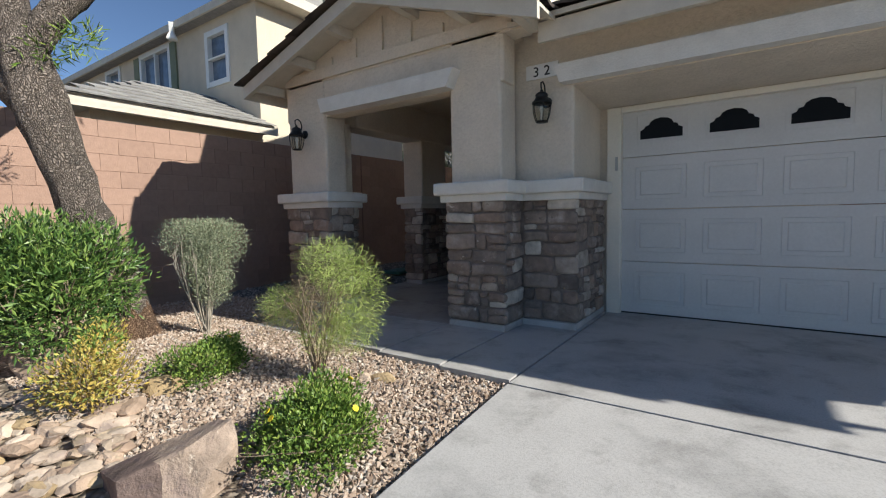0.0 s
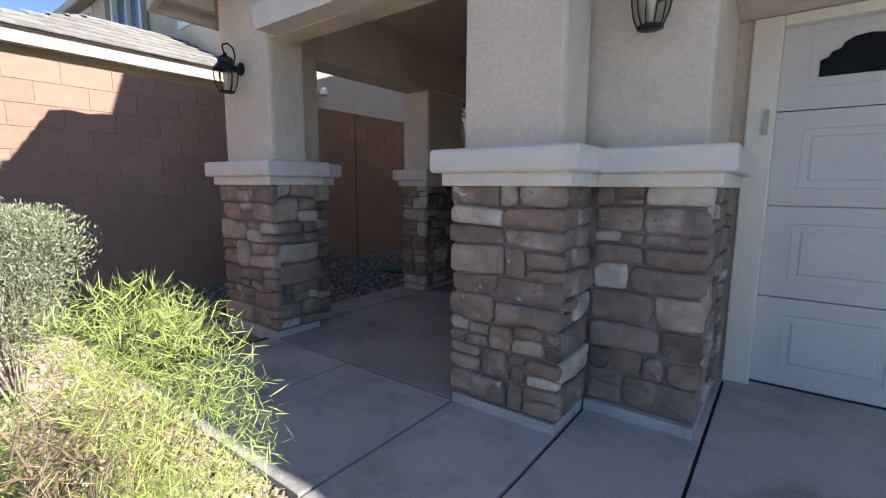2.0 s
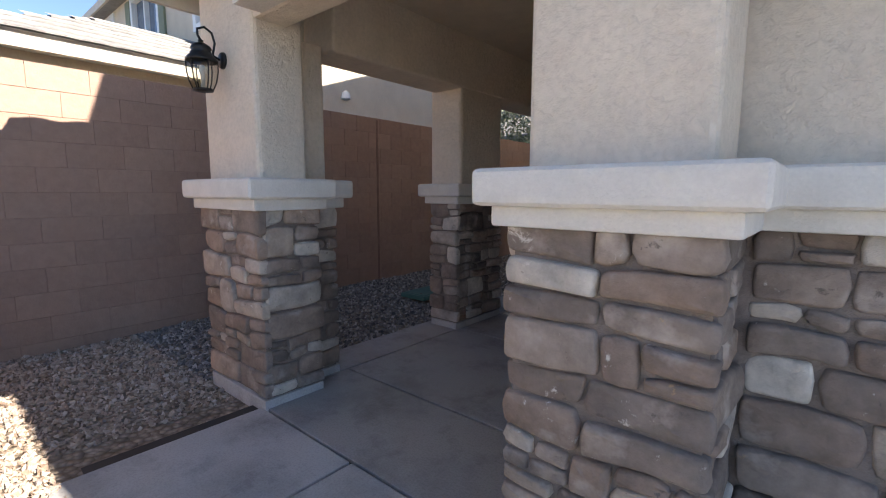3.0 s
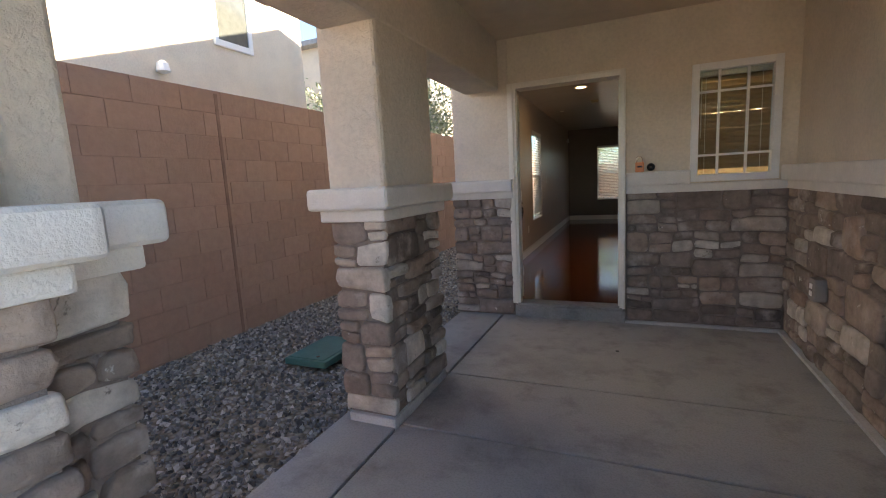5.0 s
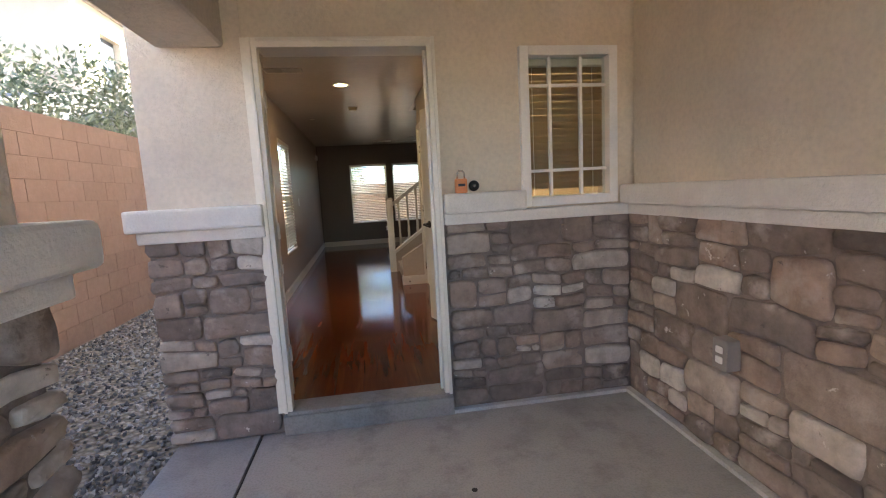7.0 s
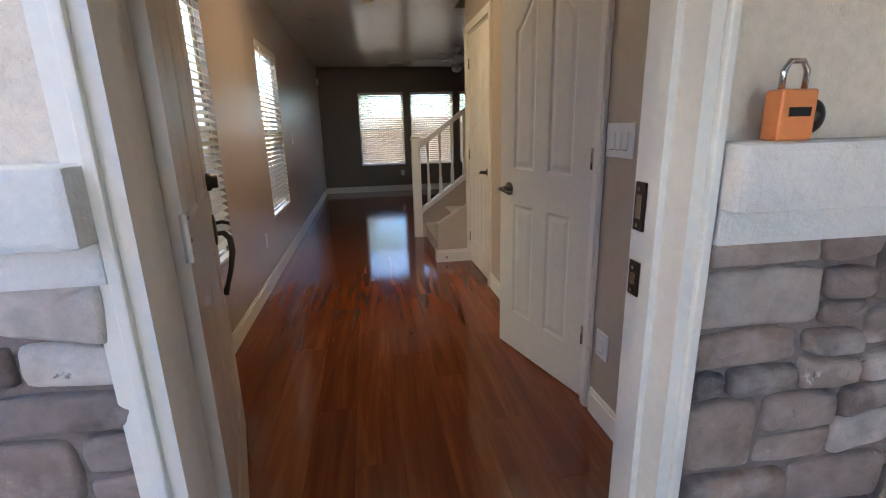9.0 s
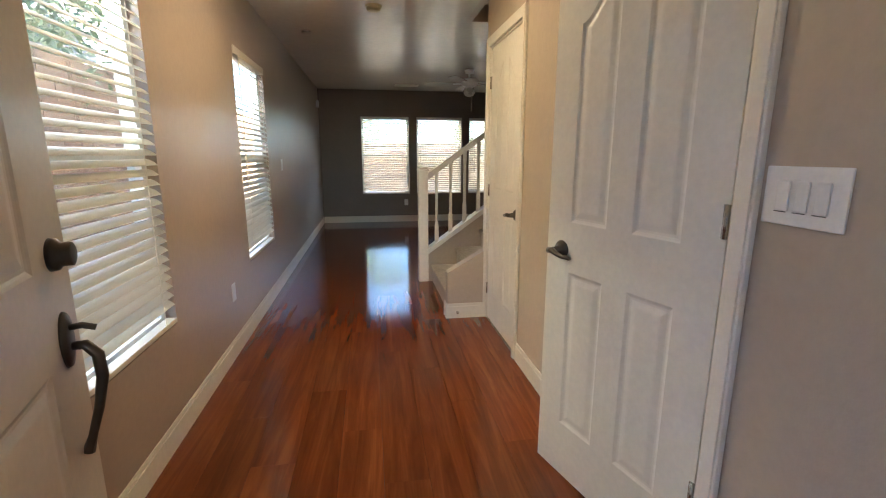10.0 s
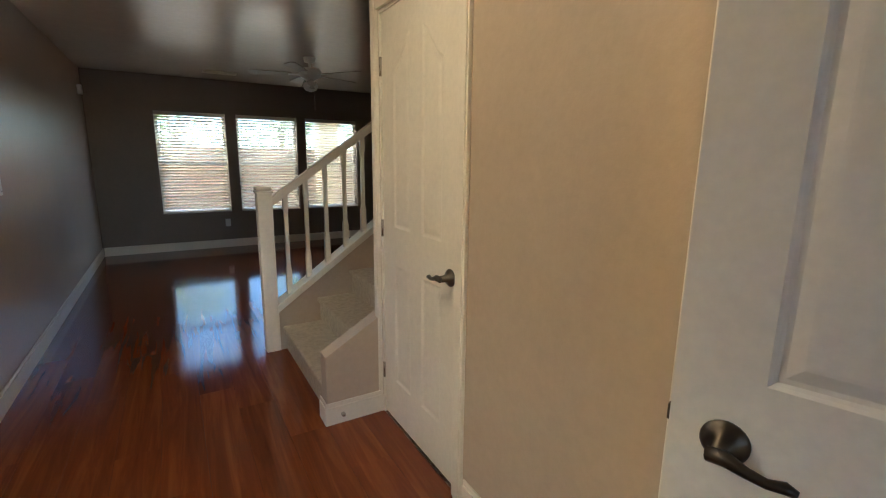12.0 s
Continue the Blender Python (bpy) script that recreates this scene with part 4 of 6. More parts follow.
# one-storey wing with a hip roof
wx, wy, wz = -4.55, -5.3, 2.92
sub("wing_wall", box(-11.5, wx - 0.4, wy + 0.4, NY, -0.5, wz + 0.05), STUCCO_FAR, nb)
bm = box(-12, wx, wy - 0.02, wy + 0.02, wz - 0.05, wz + 0.14)
add_box(bm, wx - 0.04, wx, wy, NY + 0.1, wz - 0.05, wz + 0.14)
add_box(bm, -12, wx, wy, NY, wz + 0.0, wz + 0.03)
sub("wing_fascia", bm, FASCIA, nb, "pale eave board")
bm = bmesh.new()
v = [bm.verts.new(c) for c in ((wx + 0.05, wy - 0.05, wz + 0.12), (wx + 0.05, NY, wz + 0.12), (-7.2, NY, 4.15), (-7.2, -3.3, 4.15), (-12, wy - 0.05, wz + 0.12), (-12, -3.3, 4.15))]
bm.faces.new((v[0], v[1], v[2], v[3]))
bm.faces.new((v[0], v[3], v[5], v[4]))
sub("wing_roof_deck", bm, TILE_PALE, nb, "pale grey flat tile roof")
NB = nb

nb2 = thing("far_neighbour_house", "pale stucco house beyond the side yard", "house", at=(-9, 12, 0))
sub("wall", wall_with_holes("y", -5.8, -5.5, 8.6, 18, -0.5, 6.0, [(9.6, 10.5, 4.0, 5.5)]), STUCCO_FAR, nb2)
sub("pane", box(-5.7, -5.66, 9.6, 10.5, 4.0, 5.5), plain("far_pane", (0.07, 0.08, 0.09), 0.1), nb2)
sub("window", box(-5.7, -5.46, 9.5, 10.6, 3.92, 4.02), VINYL, nb2)
sub("gable_wall", box(-11, -5.8, 8.6, 8.8, -0.5, 6.0), STUCCO_FAR, nb2)
sub("roof", prism([(8.2, 6.0), (8.2, 6.15), (13, 7.8), (18, 6.15), (18, 6.0)], -11, -5.1, "yz"), TILE_PALE, nb2, "pale tile roof")
sub("lower_roof", prism([(6.9, 2.9), (6.9, 3.05), (8.7, 4.0), (8.7, 2.9)], -9, -4.2, "yz"), TILE_PALE, nb2, "low pale roof")


# ---- hall doors ----
def casing(y0, y1, top):
    bm = bmesh.new()
    for a, b in ((y0 - 0.065, y0), (y1, y1 + 0.065)):
        add_box(bm, 1.222, 1.24, a, b, FLOOR, top + 0.065, 0.004)
        add_box(bm, 1.216, 1.224, a + 0.008, b - 0.02, FLOOR, top + 0.05, 0.003)
    add_box(bm, 1.222, 1.24, y0, y1, top, top + 0.065, 0.004)
    add_box(bm, 1.24, 1.36, y0, y0 + 0.015, FLOOR, top)
    add_box(bm, 1.24, 1.36, y1 - 0.015, y1, FLOOR, top)
    add_box(bm, 1.24, 1.36, y0 + 0.015, y1 - 0.015, top - 0.015, top)
    return bm


structure("door_frame_2", casing(*D1[:2], D1[3]), WHITE, "white door casing in the hall", "door frame")
structure("door_frame_3", casing(*D2[:2], D2[3]), WHITE, "white closet door casing", "door frame")
ajar = panel_door("hall_door", 0.722, 2.05, WHITE, "white arch-panelled hall door standing ajar", "door", 0.036)
lever(ajar, 0.635, 0.953, 1, 0.036, -1)
part("latch_bolt", box(0.722, 0.729, -0.026, -0.01, 0.95, 0.98, 0.002), BRONZE, ajar)
for z in (0.28, 1.10, 1.8):
    h = part("hinge", lathe([(0.007, 0), (0.007, 0.09)], 10, (0.002, 0.006, z)), CHROME, ajar, "steel hinge", True)
    part("hinge_leaf", box(0.006, 0.014, 0.0, 0.004, z, z + 0.09), CHROME, h)
ajar.matrix_world = pose(1.232, 1.085, FLOOR + 0.012, 0, 0, 106.4)
shut = panel_door("closet_door", 0.725, 2.09, WHITE, "white arch-panelled closet door, closed", "door", 0.036)
lever(shut, 0.67, 0.93, -1, 0.036, -1)
for z in (0.2, 1.0, 1.8):
    part("hinge", lathe([(0.007, 0), (0.007, 0.09)], 10, (-0.004, -0.042, z)), CHROME, shut, "steel hinge", True)
shut.matrix_world = pose(1.285, 3.542, FLOOR + 0.012, 0, 0, -90)


# ---- plates and small fixtures on the walls ----
def plate_on(name, label, x, y, z, nx, ny, w, h, rockers):
    d = thing(name, label, "switch" if rockers else "outlet", at=(x, y, z))
    part("cover_plate", box(-w / 2, w / 2, -0.006, 0, -h / 2, h / 2, 0.003), PLATE, d)
    for k in range(rockers):
        xx = (k - (rockers - 1) / 2) * 0.046
        r = part("rocker", box(xx - 0.016, xx + 0.016, -0.01, -0.005, -0.034, 0.034, 0.003), PLATE, d)
        part("rocker_slot", box(xx - 0.015, xx + 0.015, -0.0105, -0.0095, -0.036, -0.034), RUBBER, r)
    if not rockers:
        for zz in (-0.022, 0.022):
            part("socket", box(-0.016, 0.016, -0.008, -0.005, zz - 0.014, zz + 0.014, 0.003), PLATE, d)
    d.rotation_euler = (0, 0, math.atan2(ny, nx) + math.pi / 2)
    return d


plate_on("light_switch", "white three-gang rocker switch plate on the hall wall", 1.24, 0.895, 1.338, -1, 0, 0.195, 0.13, 3)
plate_on("blank_plate", "white blank cover plate low on the hall wall", 1.24, 0.92, 0.465, -1, 0, 0.098, 0.122, 1)
plate_on("wall_outlet", "white wall outlet under the windows", -0.61, 3.157, 0.521, 1, 0, 0.075, 0.12, 0)
plate_on("light_switch", "white single switch plate between windows and far wall", -0.61, 5.18, 1.32, 1, 0, 0.075, 0.12, 1)
plate_on("wall_outlet", "white wall outlet under the far windows", 1.03, 9.216, 0.49, 0, -1, 0.075, 0.12, 0)
al = thing("motion_sensor", "small white alarm sensor near the ceiling corner", "sensor", at=(-0.61, 8.9, 2.33))
part("case", box(0, 0.05, -0.03, 0.03, -0.06, 0.06, 0.01), PLATE, al)
sm = thing("smoke_detector", "round yellowed smoke detector on the ceiling", "smoke detector", at=(0.39, 4.19, CEILING))
part("base", lathe([(0.07, 0), (0.07, -0.012), (0.062, -0.014)], 24), plain("yellowed_plastic", (0.62, 0.52, 0.32), 0.5), sm)
part("cap", lathe([(0.058, -0.014), (0.058, -0.032), (0.045, -0.042), (0.01, -0.044)], 24), plain("yellowed_cap", (0.6, 0.5, 0.3), 0.5), sm)


def ceiling_vent(x, y, w, d):
    v = thing("ceiling_vent", "white louvred ceiling air vent", "vent", "ceiling vents", (x, y, CEILING))
    bm = bmesh.new()
    for a in ((-w / 2, w / 2, -d / 2, -d / 2 + 0.02), (-w / 2, w / 2, d / 2 - 0.02, d / 2), (-w / 2, -w / 2 + 0.02, -d / 2 + 0.02, d / 2 - 0.02), (w / 2 - 0.02, w / 2, -d / 2 + 0.02, d / 2 - 0.02), (-0.01, 0.01, -d / 2 + 0.02, d / 2 - 0.02)):
        add_box(bm, *a, -0.012, 0, 0.002)
    part("frame", bm, WHITE, v)
    part("backing", box(-w / 2 + 0.02, w / 2 - 0.02, -d / 2 + 0.02, d / 2 - 0.02, -0.002, 0.0), RUBBER, v)
    for k in range(5):
        yy = -d / 2 + 0.03 + k * (d - 0.06) / 4
        part("slat", box(-w / 2 + 0.02, w / 2 - 0.02, yy - 0.002, yy + 0.008, -0.011, -0.006), WHITE, v)


ceiling_vent(-0.245, 2.14, 0.36, 0.16)
ceiling_vent(1.01, 8.52, 0.42, 0.2)
can = thing("recessed_light", "lit recessed ceiling light with white trim ring", "ceiling light", at=(0.28, 2.787, CEILING))
part("trim_ring", lathe([(0.095, 0), (0.095, -0.006), (0.075, -0.008), (0.07, -0.001)], 28), WHITE, can, "", True)
part("bulb", lathe([(0.068, -0.002), (0.06, -0.006), (0.03, -0.008)], 24), WARM_BULB, can, "glowing warm lens", True)
sp = thing("sprinkler_cover", "small round cover on the ceiling", "sprinkler", at=(-0.27, 5.11, CEILING))
part("disc", lathe([(0.04, 0), (0.04, -0.006), (0.01, -0.008)], 18), WHITE, sp)

# ceiling fan
fan = thing("ceiling_fan", "white ceiling fan with five blades and glass lights", "ceiling fan", at=(1.80, 6.90, CEILING))
part("canopy", lathe([(0.07, 0), (0.06, -0.05), (0.015, -0.06), (0.013, -0.12)], 20), VINYL, fan, "", True)
part("motor", lathe([(0.03, -0.11), (0.11, -0.125), (0.125, -0.15), (0.125, -0.20), (0.09, -0.225), (0.05, -0.24), (0.05, -0.26)], 24), VINYL, fan, "", True)
for k in range(5):
    a = k * math.tau / 5 + 0.35
    m = Matrix.Rotation(a, 4, "Z") @ Matrix.Rotation(radians(10), 4, "X")
    bl = prism([(0.2, -0.045), (0.62, -0.065), (0.66, -0.04), (0.66, 0.04), (0.62, 0.065), (0.2, 0.045)], -0.004, 0.004, "xy")
    bmesh.ops.transform(bl, matrix=Matrix.Translation((0, 0, -0.185)) @ m, verts=bl.verts)
    blade = part("blade", bl, plain("fan_blade_%d" % k, (0.36, 0.31, 0.26), 0.4), fan, "greyish wooden blade")
    br = box(0.1, 0.24, -0.02, 0.02, -0.004, 0.006)
    bmesh.ops.transform(br, matrix=Matrix.Translation((0, 0, -0.19)) @ m, verts=br.verts)
    part("bracket", br, VINYL, blade)
for k in range(3):
    a = k * math.tau / 3 + 0.5
    g = lathe([(0.02, 0), (0.05, -0.03), (0.058, -0.075), (0.05, -0.085)], 16, (0.07 * math.cos(a), 0.07 * math.sin(a), -0.255), (0.6 * math.cos(a), 0.6 * math.sin(a), 0.8))
    part("glass_shade", g, GLASS_LAMP, fan, "clear glass shade", True)
part("light_globe", lathe([(0.02, -0.25), (0.075, -0.28), (0.085, -0.32), (0.06, -0.36), (0.015, -0.375)], 20), plain("frosted_globe", (0.75, 0.74, 0.7), 0.3), fan, "frosted globe", True)
part("pull_chain", tube([(0.03, -0.04, -0.34), (0.03, -0.04, -0.58)], 0.0025, 6), CHROME, fan)

# ---- stairs ----
st = thing("staircase", "beige carpeted staircase with white balustrade", "staircase", at=(1.0, 4.1, FLOOR))
for k in range(12):
    x0, z1 = 0.95 + 0.26 * k, FLOOR + 0.185 * (k + 1)
    bm = box(x0 - 0.025, x0 + 0.285, 3.66, 4.70, z1 - 0.04, z1, 0.016, 3)
    add_box(bm, x0, x0 + 0.26, 3.66, 4.70, FLOOR if k == 0 else z1 - 0.26, z1 - 0.03)
    sub("carpet_step", bm, CARPET, st, "beige carpeted step")


def rake(x, z0, slope=0.715):
    return z0 + slope * (x - 0.9)


XE = 4.1
sub("stringer_wall", prism([(0.90, FLOOR), (XE, FLOOR), (XE, rake(XE, 0.40)), (0.90, 0.40)], 4.705, 4.78), WALL_TAN, st, "tan painted stringer wall")
sub("stringer_cap", prism([(0.89, rake(0.89, 0.40)), (XE, rake(XE, 0.40)), (XE, rake(XE, 0.455)), (0.89, rake(0.89, 0.455))], 4.675, 4.81), WHITE, st, "white stringer cap")
sub("handrail", prism([(0.88, rake(0.88, 1.17)), (XE, rake(XE, 1.17)), (XE, rake(XE, 1.235)), (0.88, rake(0.88, 1.235))], 4.715, 4.775), WHITE, st, "white handrail")
for k in range(20):
    x = 1.0 + 0.148 * k
    bm = lathe([(0.027, rake(x, 0.44)), (0.027, rake(x, 0.62)), (0.019, rake(x, 0.66)), (0.019, rake(x, 1.05)), (0.024, rake(x, 1.08)), (0.024, rake(x, 1.2))], 4, (x, 4.745, 0))
    bmesh.ops.transform(bm, matrix=Matrix.Translation((x, 4.745, 0)) @ Matrix.Rotation(math.pi / 4, 4, "Z") @ Matrix.Translation((-x, -4.745, 0)), verts=bm.verts)
    sub("baluster", bm, WHITE, st)
bm = box(0.805, 0.905, 4.69, 4.79, FLOOR, 1.27, 0.006)
add_box(bm, 0.795, 0.915, 4.68, 4.80, 1.27, 1.285, 0.004)
add_box(bm, 0.80, 0.91, 4.685, 4.795, 1.285, 1.315, 0.014)
sub("newel_post", bm, WHITE, st, "white newel post")
bm = prism([(0.92, FLOOR), (1.238, FLOOR), (1.238, 0.67), (0.92, 0.485)], 3.57, 3.665)
structure("wall_stair_stub", bm, WALL_TAN, "low sloping wall end at the foot of the stairs", "wall")
baseboard(0.905, 1.238, 3.555, 3.57)
baseboard(0.905, 0.92, 3.57, 3.675)
plug = thing("door_stop", "small door stop on the stair baseboard", "door stop", at=(1.0, 3.555, FLOOR + 0.05))
part("bumper", lathe([(0.012, 0), (0.012, 0.012), (0.008, 0.02)], 12, (0, 0, 0), (0, -1, 0)), CHROME, plug, "", True)


# ---- windows and blinds of the rooms ----
def window_unit(name, label, axis, at0, u0, u1, z0, z1, out):
    """A white single-hung window in an opening; axis is the way along the wall, out the sign toward outdoors."""
    def b(bm, ua, ub, da, db, za, zb, bev=0.003):
        da, db = sorted((at0 + out * da, at0 + out * db))
        if axis == "x":
            add_box(bm, ua, ub, da, db, za, zb, bev)
        else:
            add_box(bm, da, db, ua, ub, za, zb, bev)
    bm = bmesh.new()
    for ua, ub in ((u0, u0 + 0.045), (u1 - 0.045, u1)):
        b(bm, ua, ub, 0.0, 0.06, z0, z1)
    for za, zb in ((z0, z0 + 0.045), (z1 - 0.045, z1), ((z0 + z1) / 2 - 0.025, (z0 + z1) / 2 + 0.025)):
        b(bm, u0 + 0.045, u1 - 0.045, 0.0, 0.06, za, zb)
    w = tagged(part(name, bm, VINYL), label, "window", kind="structure")
    for za, zb in ((z0 + 0.045, (z0 + z1) / 2 - 0.025), ((z0 + z1) / 2 + 0.025, z1 - 0.045)):
        bm = bmesh.new()
        b(bm, u0 + 0.045, u1 - 0.045, 0.028, 0.032, za, zb, 0)
        part("window_pane", bm, GLASS, w).visible_shadow = False
    return w


def blind(axis, at0, u0, u1, z0, z1, tilt, pitch=0.043, group="window blinds", label="white faux-wood blind lowered in the window", mat=None):
    """A slatted blind hanging in an opening; at0 is the plane of its slats."""
    d = thing("window_blind", label, "blind", group, at=((u0 + u1) / 2, at0, z1) if axis == "x" else (at0, (u0 + u1) / 2, z1))
    rot = Matrix.Identity(4) if axis == "x" else Matrix.Rotation(math.pi / 2, 4, "Z")
    w, h = u1 - u0 - 0.01, z1 - z0
    head = part("head_rail", box(-w / 2, w / 2, -0.028, 0.028, -0.055, 0, 0.004), WHITE, d)
    n = int((h - 0.1) / pitch)
    me = bpy.data.meshes.new("slat")
    bm = bmesh.new()
    prof = [(-0.024, 0.0), (-0.012, 0.003), (0.0, 0.004), (0.012, 0.003), (0.024, 0.0)]
    rows = [[bm.verts.new((s * w / 2, y, z)) for y, z in prof] for s in (-1, 1)] + [[bm.verts.new((s * w / 2, y, z - 0.003)) for y, z in prof] for s in (-1, 1)]
    for a, b in ((0, 1), (3, 2)):
        for k in range(4):
            bm.faces.new((rows[a][k], rows[a][k + 1], rows[b][k + 1], rows[b][k]))
    for k in (0, 4):
        bm.faces.new((rows[0][k], rows[1][k], rows[3][k], rows[2][k]))
    bmesh.ops.transform(bm, matrix=Matrix.Rotation(radians(tilt), 4, "X"), verts=bm.verts)
    bmesh.ops.recalc_face_normals(bm, faces=bm.faces)
    bm.to_mesh(me)
    bm.free()
    me.materials.append(mat or SLAT)
    rng = random.Random(int(u0 * 100) + n)
    for k in range(n):
        s = new("slat", me)
        s.parent = d
        s.location = (0, 0, -0.075 - k * pitch + rng.uniform(-0.001, 0.001))
        s.rotation_euler = (radians(rng.uniform(-1.5, 1.5)), 0, 0)
    part("bottom_rail", box(-w / 2, w / 2, -0.024, 0.024, -h + 0.008, -h + 0.03, 0.004), WHITE, d)
    for x in (-w * 0.36, w * 0.36):
        part("ladder_cord", box(x - 0.002, x + 0.002, -0.027, -0.025, -h + 0.03, -0.05), WHITE, d)
    part("tilt_wand", tube([(-w * 0.42, -0.035, -0.05), (-w * 0.42, -0.035, -h * 0.62)], 0.004, 6), WHITE, d)
    d.rotation_euler = (0, 0, 0 if axis == "x" else math.pi / 2)
    return d


# covered patio outside the far windows
structure("patio_roof", box(2.35, 6.5, 9.48, 12.3, 3.05, 3.25), STUCCO_FAR, "plain beige patio cover behind the house", "roof")
structure("patio_post", box(3.05, 3.5, 11.85, 12.3, -0.3, 3.05, 0.02), STUCCO_FAR, "square beige stucco post of the patio cover", "post")
for k, (a, b_, c, d_) in enumerate(FARW):
    window_unit("window_%d" % (k + 4), "white window in the dark far wall", "x", 9.32, a, b_, c, d_, 1)
    blind("x", 9.266, a, b_, c, d_, 33, label="white blind half open in the far window")
for k, (a, b_, c, d_) in enumerate((LW1, LW2)):
    window_unit("window_%d" % (k + 2), "white window in the hall wall", "y", -0.655, a, b_, c, d_, -1)
    blind("y", -0.628, a, b_, c, d_, 32, label="white blind lowered in the hall window")
blind("x", 0.13, *WIN_P[:2], WIN_P[2], WIN_P[3], 62, 0.042, label="blind closed behind the porch window, lit warm from inside", mat=WOOD_SLAT)
bath = thing("vanity_light", "bathroom vanity light with three lit bulbs", "wall lamp", at=(2.2, 2.48, 2.1))
part("bar", box(-0.3, 0.3, -0.03, 0.02, -0.05, 0.05, 0.01), CHROME, bath)
for x in (-0.2, 0, 0.2):
    part("bulb", lathe([(0.02, 0), (0.045, 0.03), (0.05, 0.06), (0.03, 0.1)], 16, (x, -0.03, 0), (0, -1, 0)), WARM_BULB, bath, "glowing bulb", True)
vl = new("vanity_lamp", bpy.data.lights.new("vanity_lamp", "POINT"))
vl.data.energy, vl.data.color, vl.data.shadow_soft_size = 5, (1.0, 0.72, 0.4), 0.1
vl.location = (2.0, 1.9, 2.1)
cl = new("can_lamp", bpy.data.lights.new("can_lamp", "AREA"))
cl.data.shape, cl.data.size, cl.data.energy, cl.data.color = "DISK", 0.13, 0.75, (1.0, 0.78, 0.5)
cl.matrix_world = look((0.28, 2.787, CEILING - 0.012), (0.28, 2.787, 0))


# added fill lamps just outside and above the room windows, in place of sky daylight
def fill_strip(name, x, y, wide, watts, toward):
    lamp = new(name, bpy.data.lights.new(name, "AREA"))
    lamp.data.shape, lamp.data.size, lamp.data.size_y, lamp.data.energy, lamp.data.color = "RECTANGLE", wide, 0.26, watts, (0.88, 0.95, 1.0)
    lamp.matrix_world = look((x, y, 2.36), (x + toward[0], y + toward[1], 1.36))


for a, b_, c, d_ in FARW:
    fill_strip("window_daylight", (a + b_) / 2, 9.53, b_ - a, 1.6, (0, -1))
for a, b_, c, d_ in (LW1, LW2):
    fill_strip("window_daylight", -0.83, (a + b_) / 2, b_ - a, 1.6, (1, 0))


# ---- plants ----
def leaf_cloud(name, centers, radii, count, size, aspect, material, parent, seed, shell=0.55, up=0.3, flat_top=None, outward=0.8):
    """Many small folded leaves filling a few overlapping lumps."""
    rng = np.random.default_rng(seed)
    n = len(centers)
    pick = rng.integers(0, n, count)
    d = rng.normal(size=(count, 3))
    d /= np.linalg.norm(d, axis=1)[:, None]
    r = shell + (1 - shell) * rng.random(count) ** 0.5
    r *= 1 + 0.12 * rng.normal(size=count)
    p = np.array(centers)[pick] + d * np.array(radii)[pick] * r[:, None]
    if flat_top is not None:
        p[:, 2] = np.where(p[:, 2] > flat_top, flat_top - rng.random(count) * 0.1 + rng.normal(size=count) * 0.025, p[:, 2])
    axis = d * outward + rng.normal(size=(count, 3)) * 0.6 + np.array([0, 0, up])
    axis /= np.linalg.norm(axis, axis=1)[:, None]
    side = np.cross(axis, rng.normal(size=(count, 3)))
    side /= np.linalg.norm(side, axis=1)[:, None]
    nor = np.cross(axis, side)
    ln = size * (0.65 + 0.7 * rng.random(count))[:, None]
    w = ln * aspect
    vs = np.stack([p, p + axis * ln * 0.5 + side * w * 0.5 + nor * w * 0.15, p + axis * ln, p + axis * ln * 0.5 - side * w * 0.5 + nor * w * 0.15], 1).reshape(-1, 3)
    idx = np.arange(count) * 4
    fs = np.stack([np.stack([idx, idx + 1, idx + 2], 1), np.stack([idx, idx + 2, idx + 3], 1)], 1).reshape(-1, 3)
    me = bpy.data.meshes.new(name)
    me.from_pydata(vs.tolist(), [], fs.tolist())
    return mesh_object(name, me, material, parent)


def stems(parent, n, reach, height, seed, mat, r=0.008, forks=2):
    rng = random.Random(seed)
    for k in range(n):
        a, q = rng.uniform(0, math.tau), rng.uniform(0.3, 1)
        end = Vector((math.cos(a) * reach * q, math.sin(a) * reach * q, height * rng.uniform(0.7, 1)))
        mid = end * 0.5 + Vector((rng.uniform(-1, 1), rng.uniform(-1, 1), 0)) * reach * 0.15
        b = part("stem", tube([(rng.uniform(-0.03, 0.03), rng.uniform(-0.03, 0.03), -0.03), mid, end], r, 5, [r, r * 0.75, r * 0.4]), mat, parent)
        for f in range(forks):
            e2 = end + Vector((rng.uniform(-1, 1) * reach * 0.45, rng.uniform(-1, 1) * reach * 0.45, rng.uniform(-0.05, 0.35) * height))
            part("twig", tube([mid.lerp(end, 0.3 + 0.3 * f), e2.lerp(end, 0.45), e2], r * 0.5, 4, [r * 0.5, r * 0.35, r * 0.2]), mat, b)


def shrub(name, label, x, y, sink=0.0):
    return thing(name, label, "shrub", at=(x, y, ground_z(x, y) - sink))


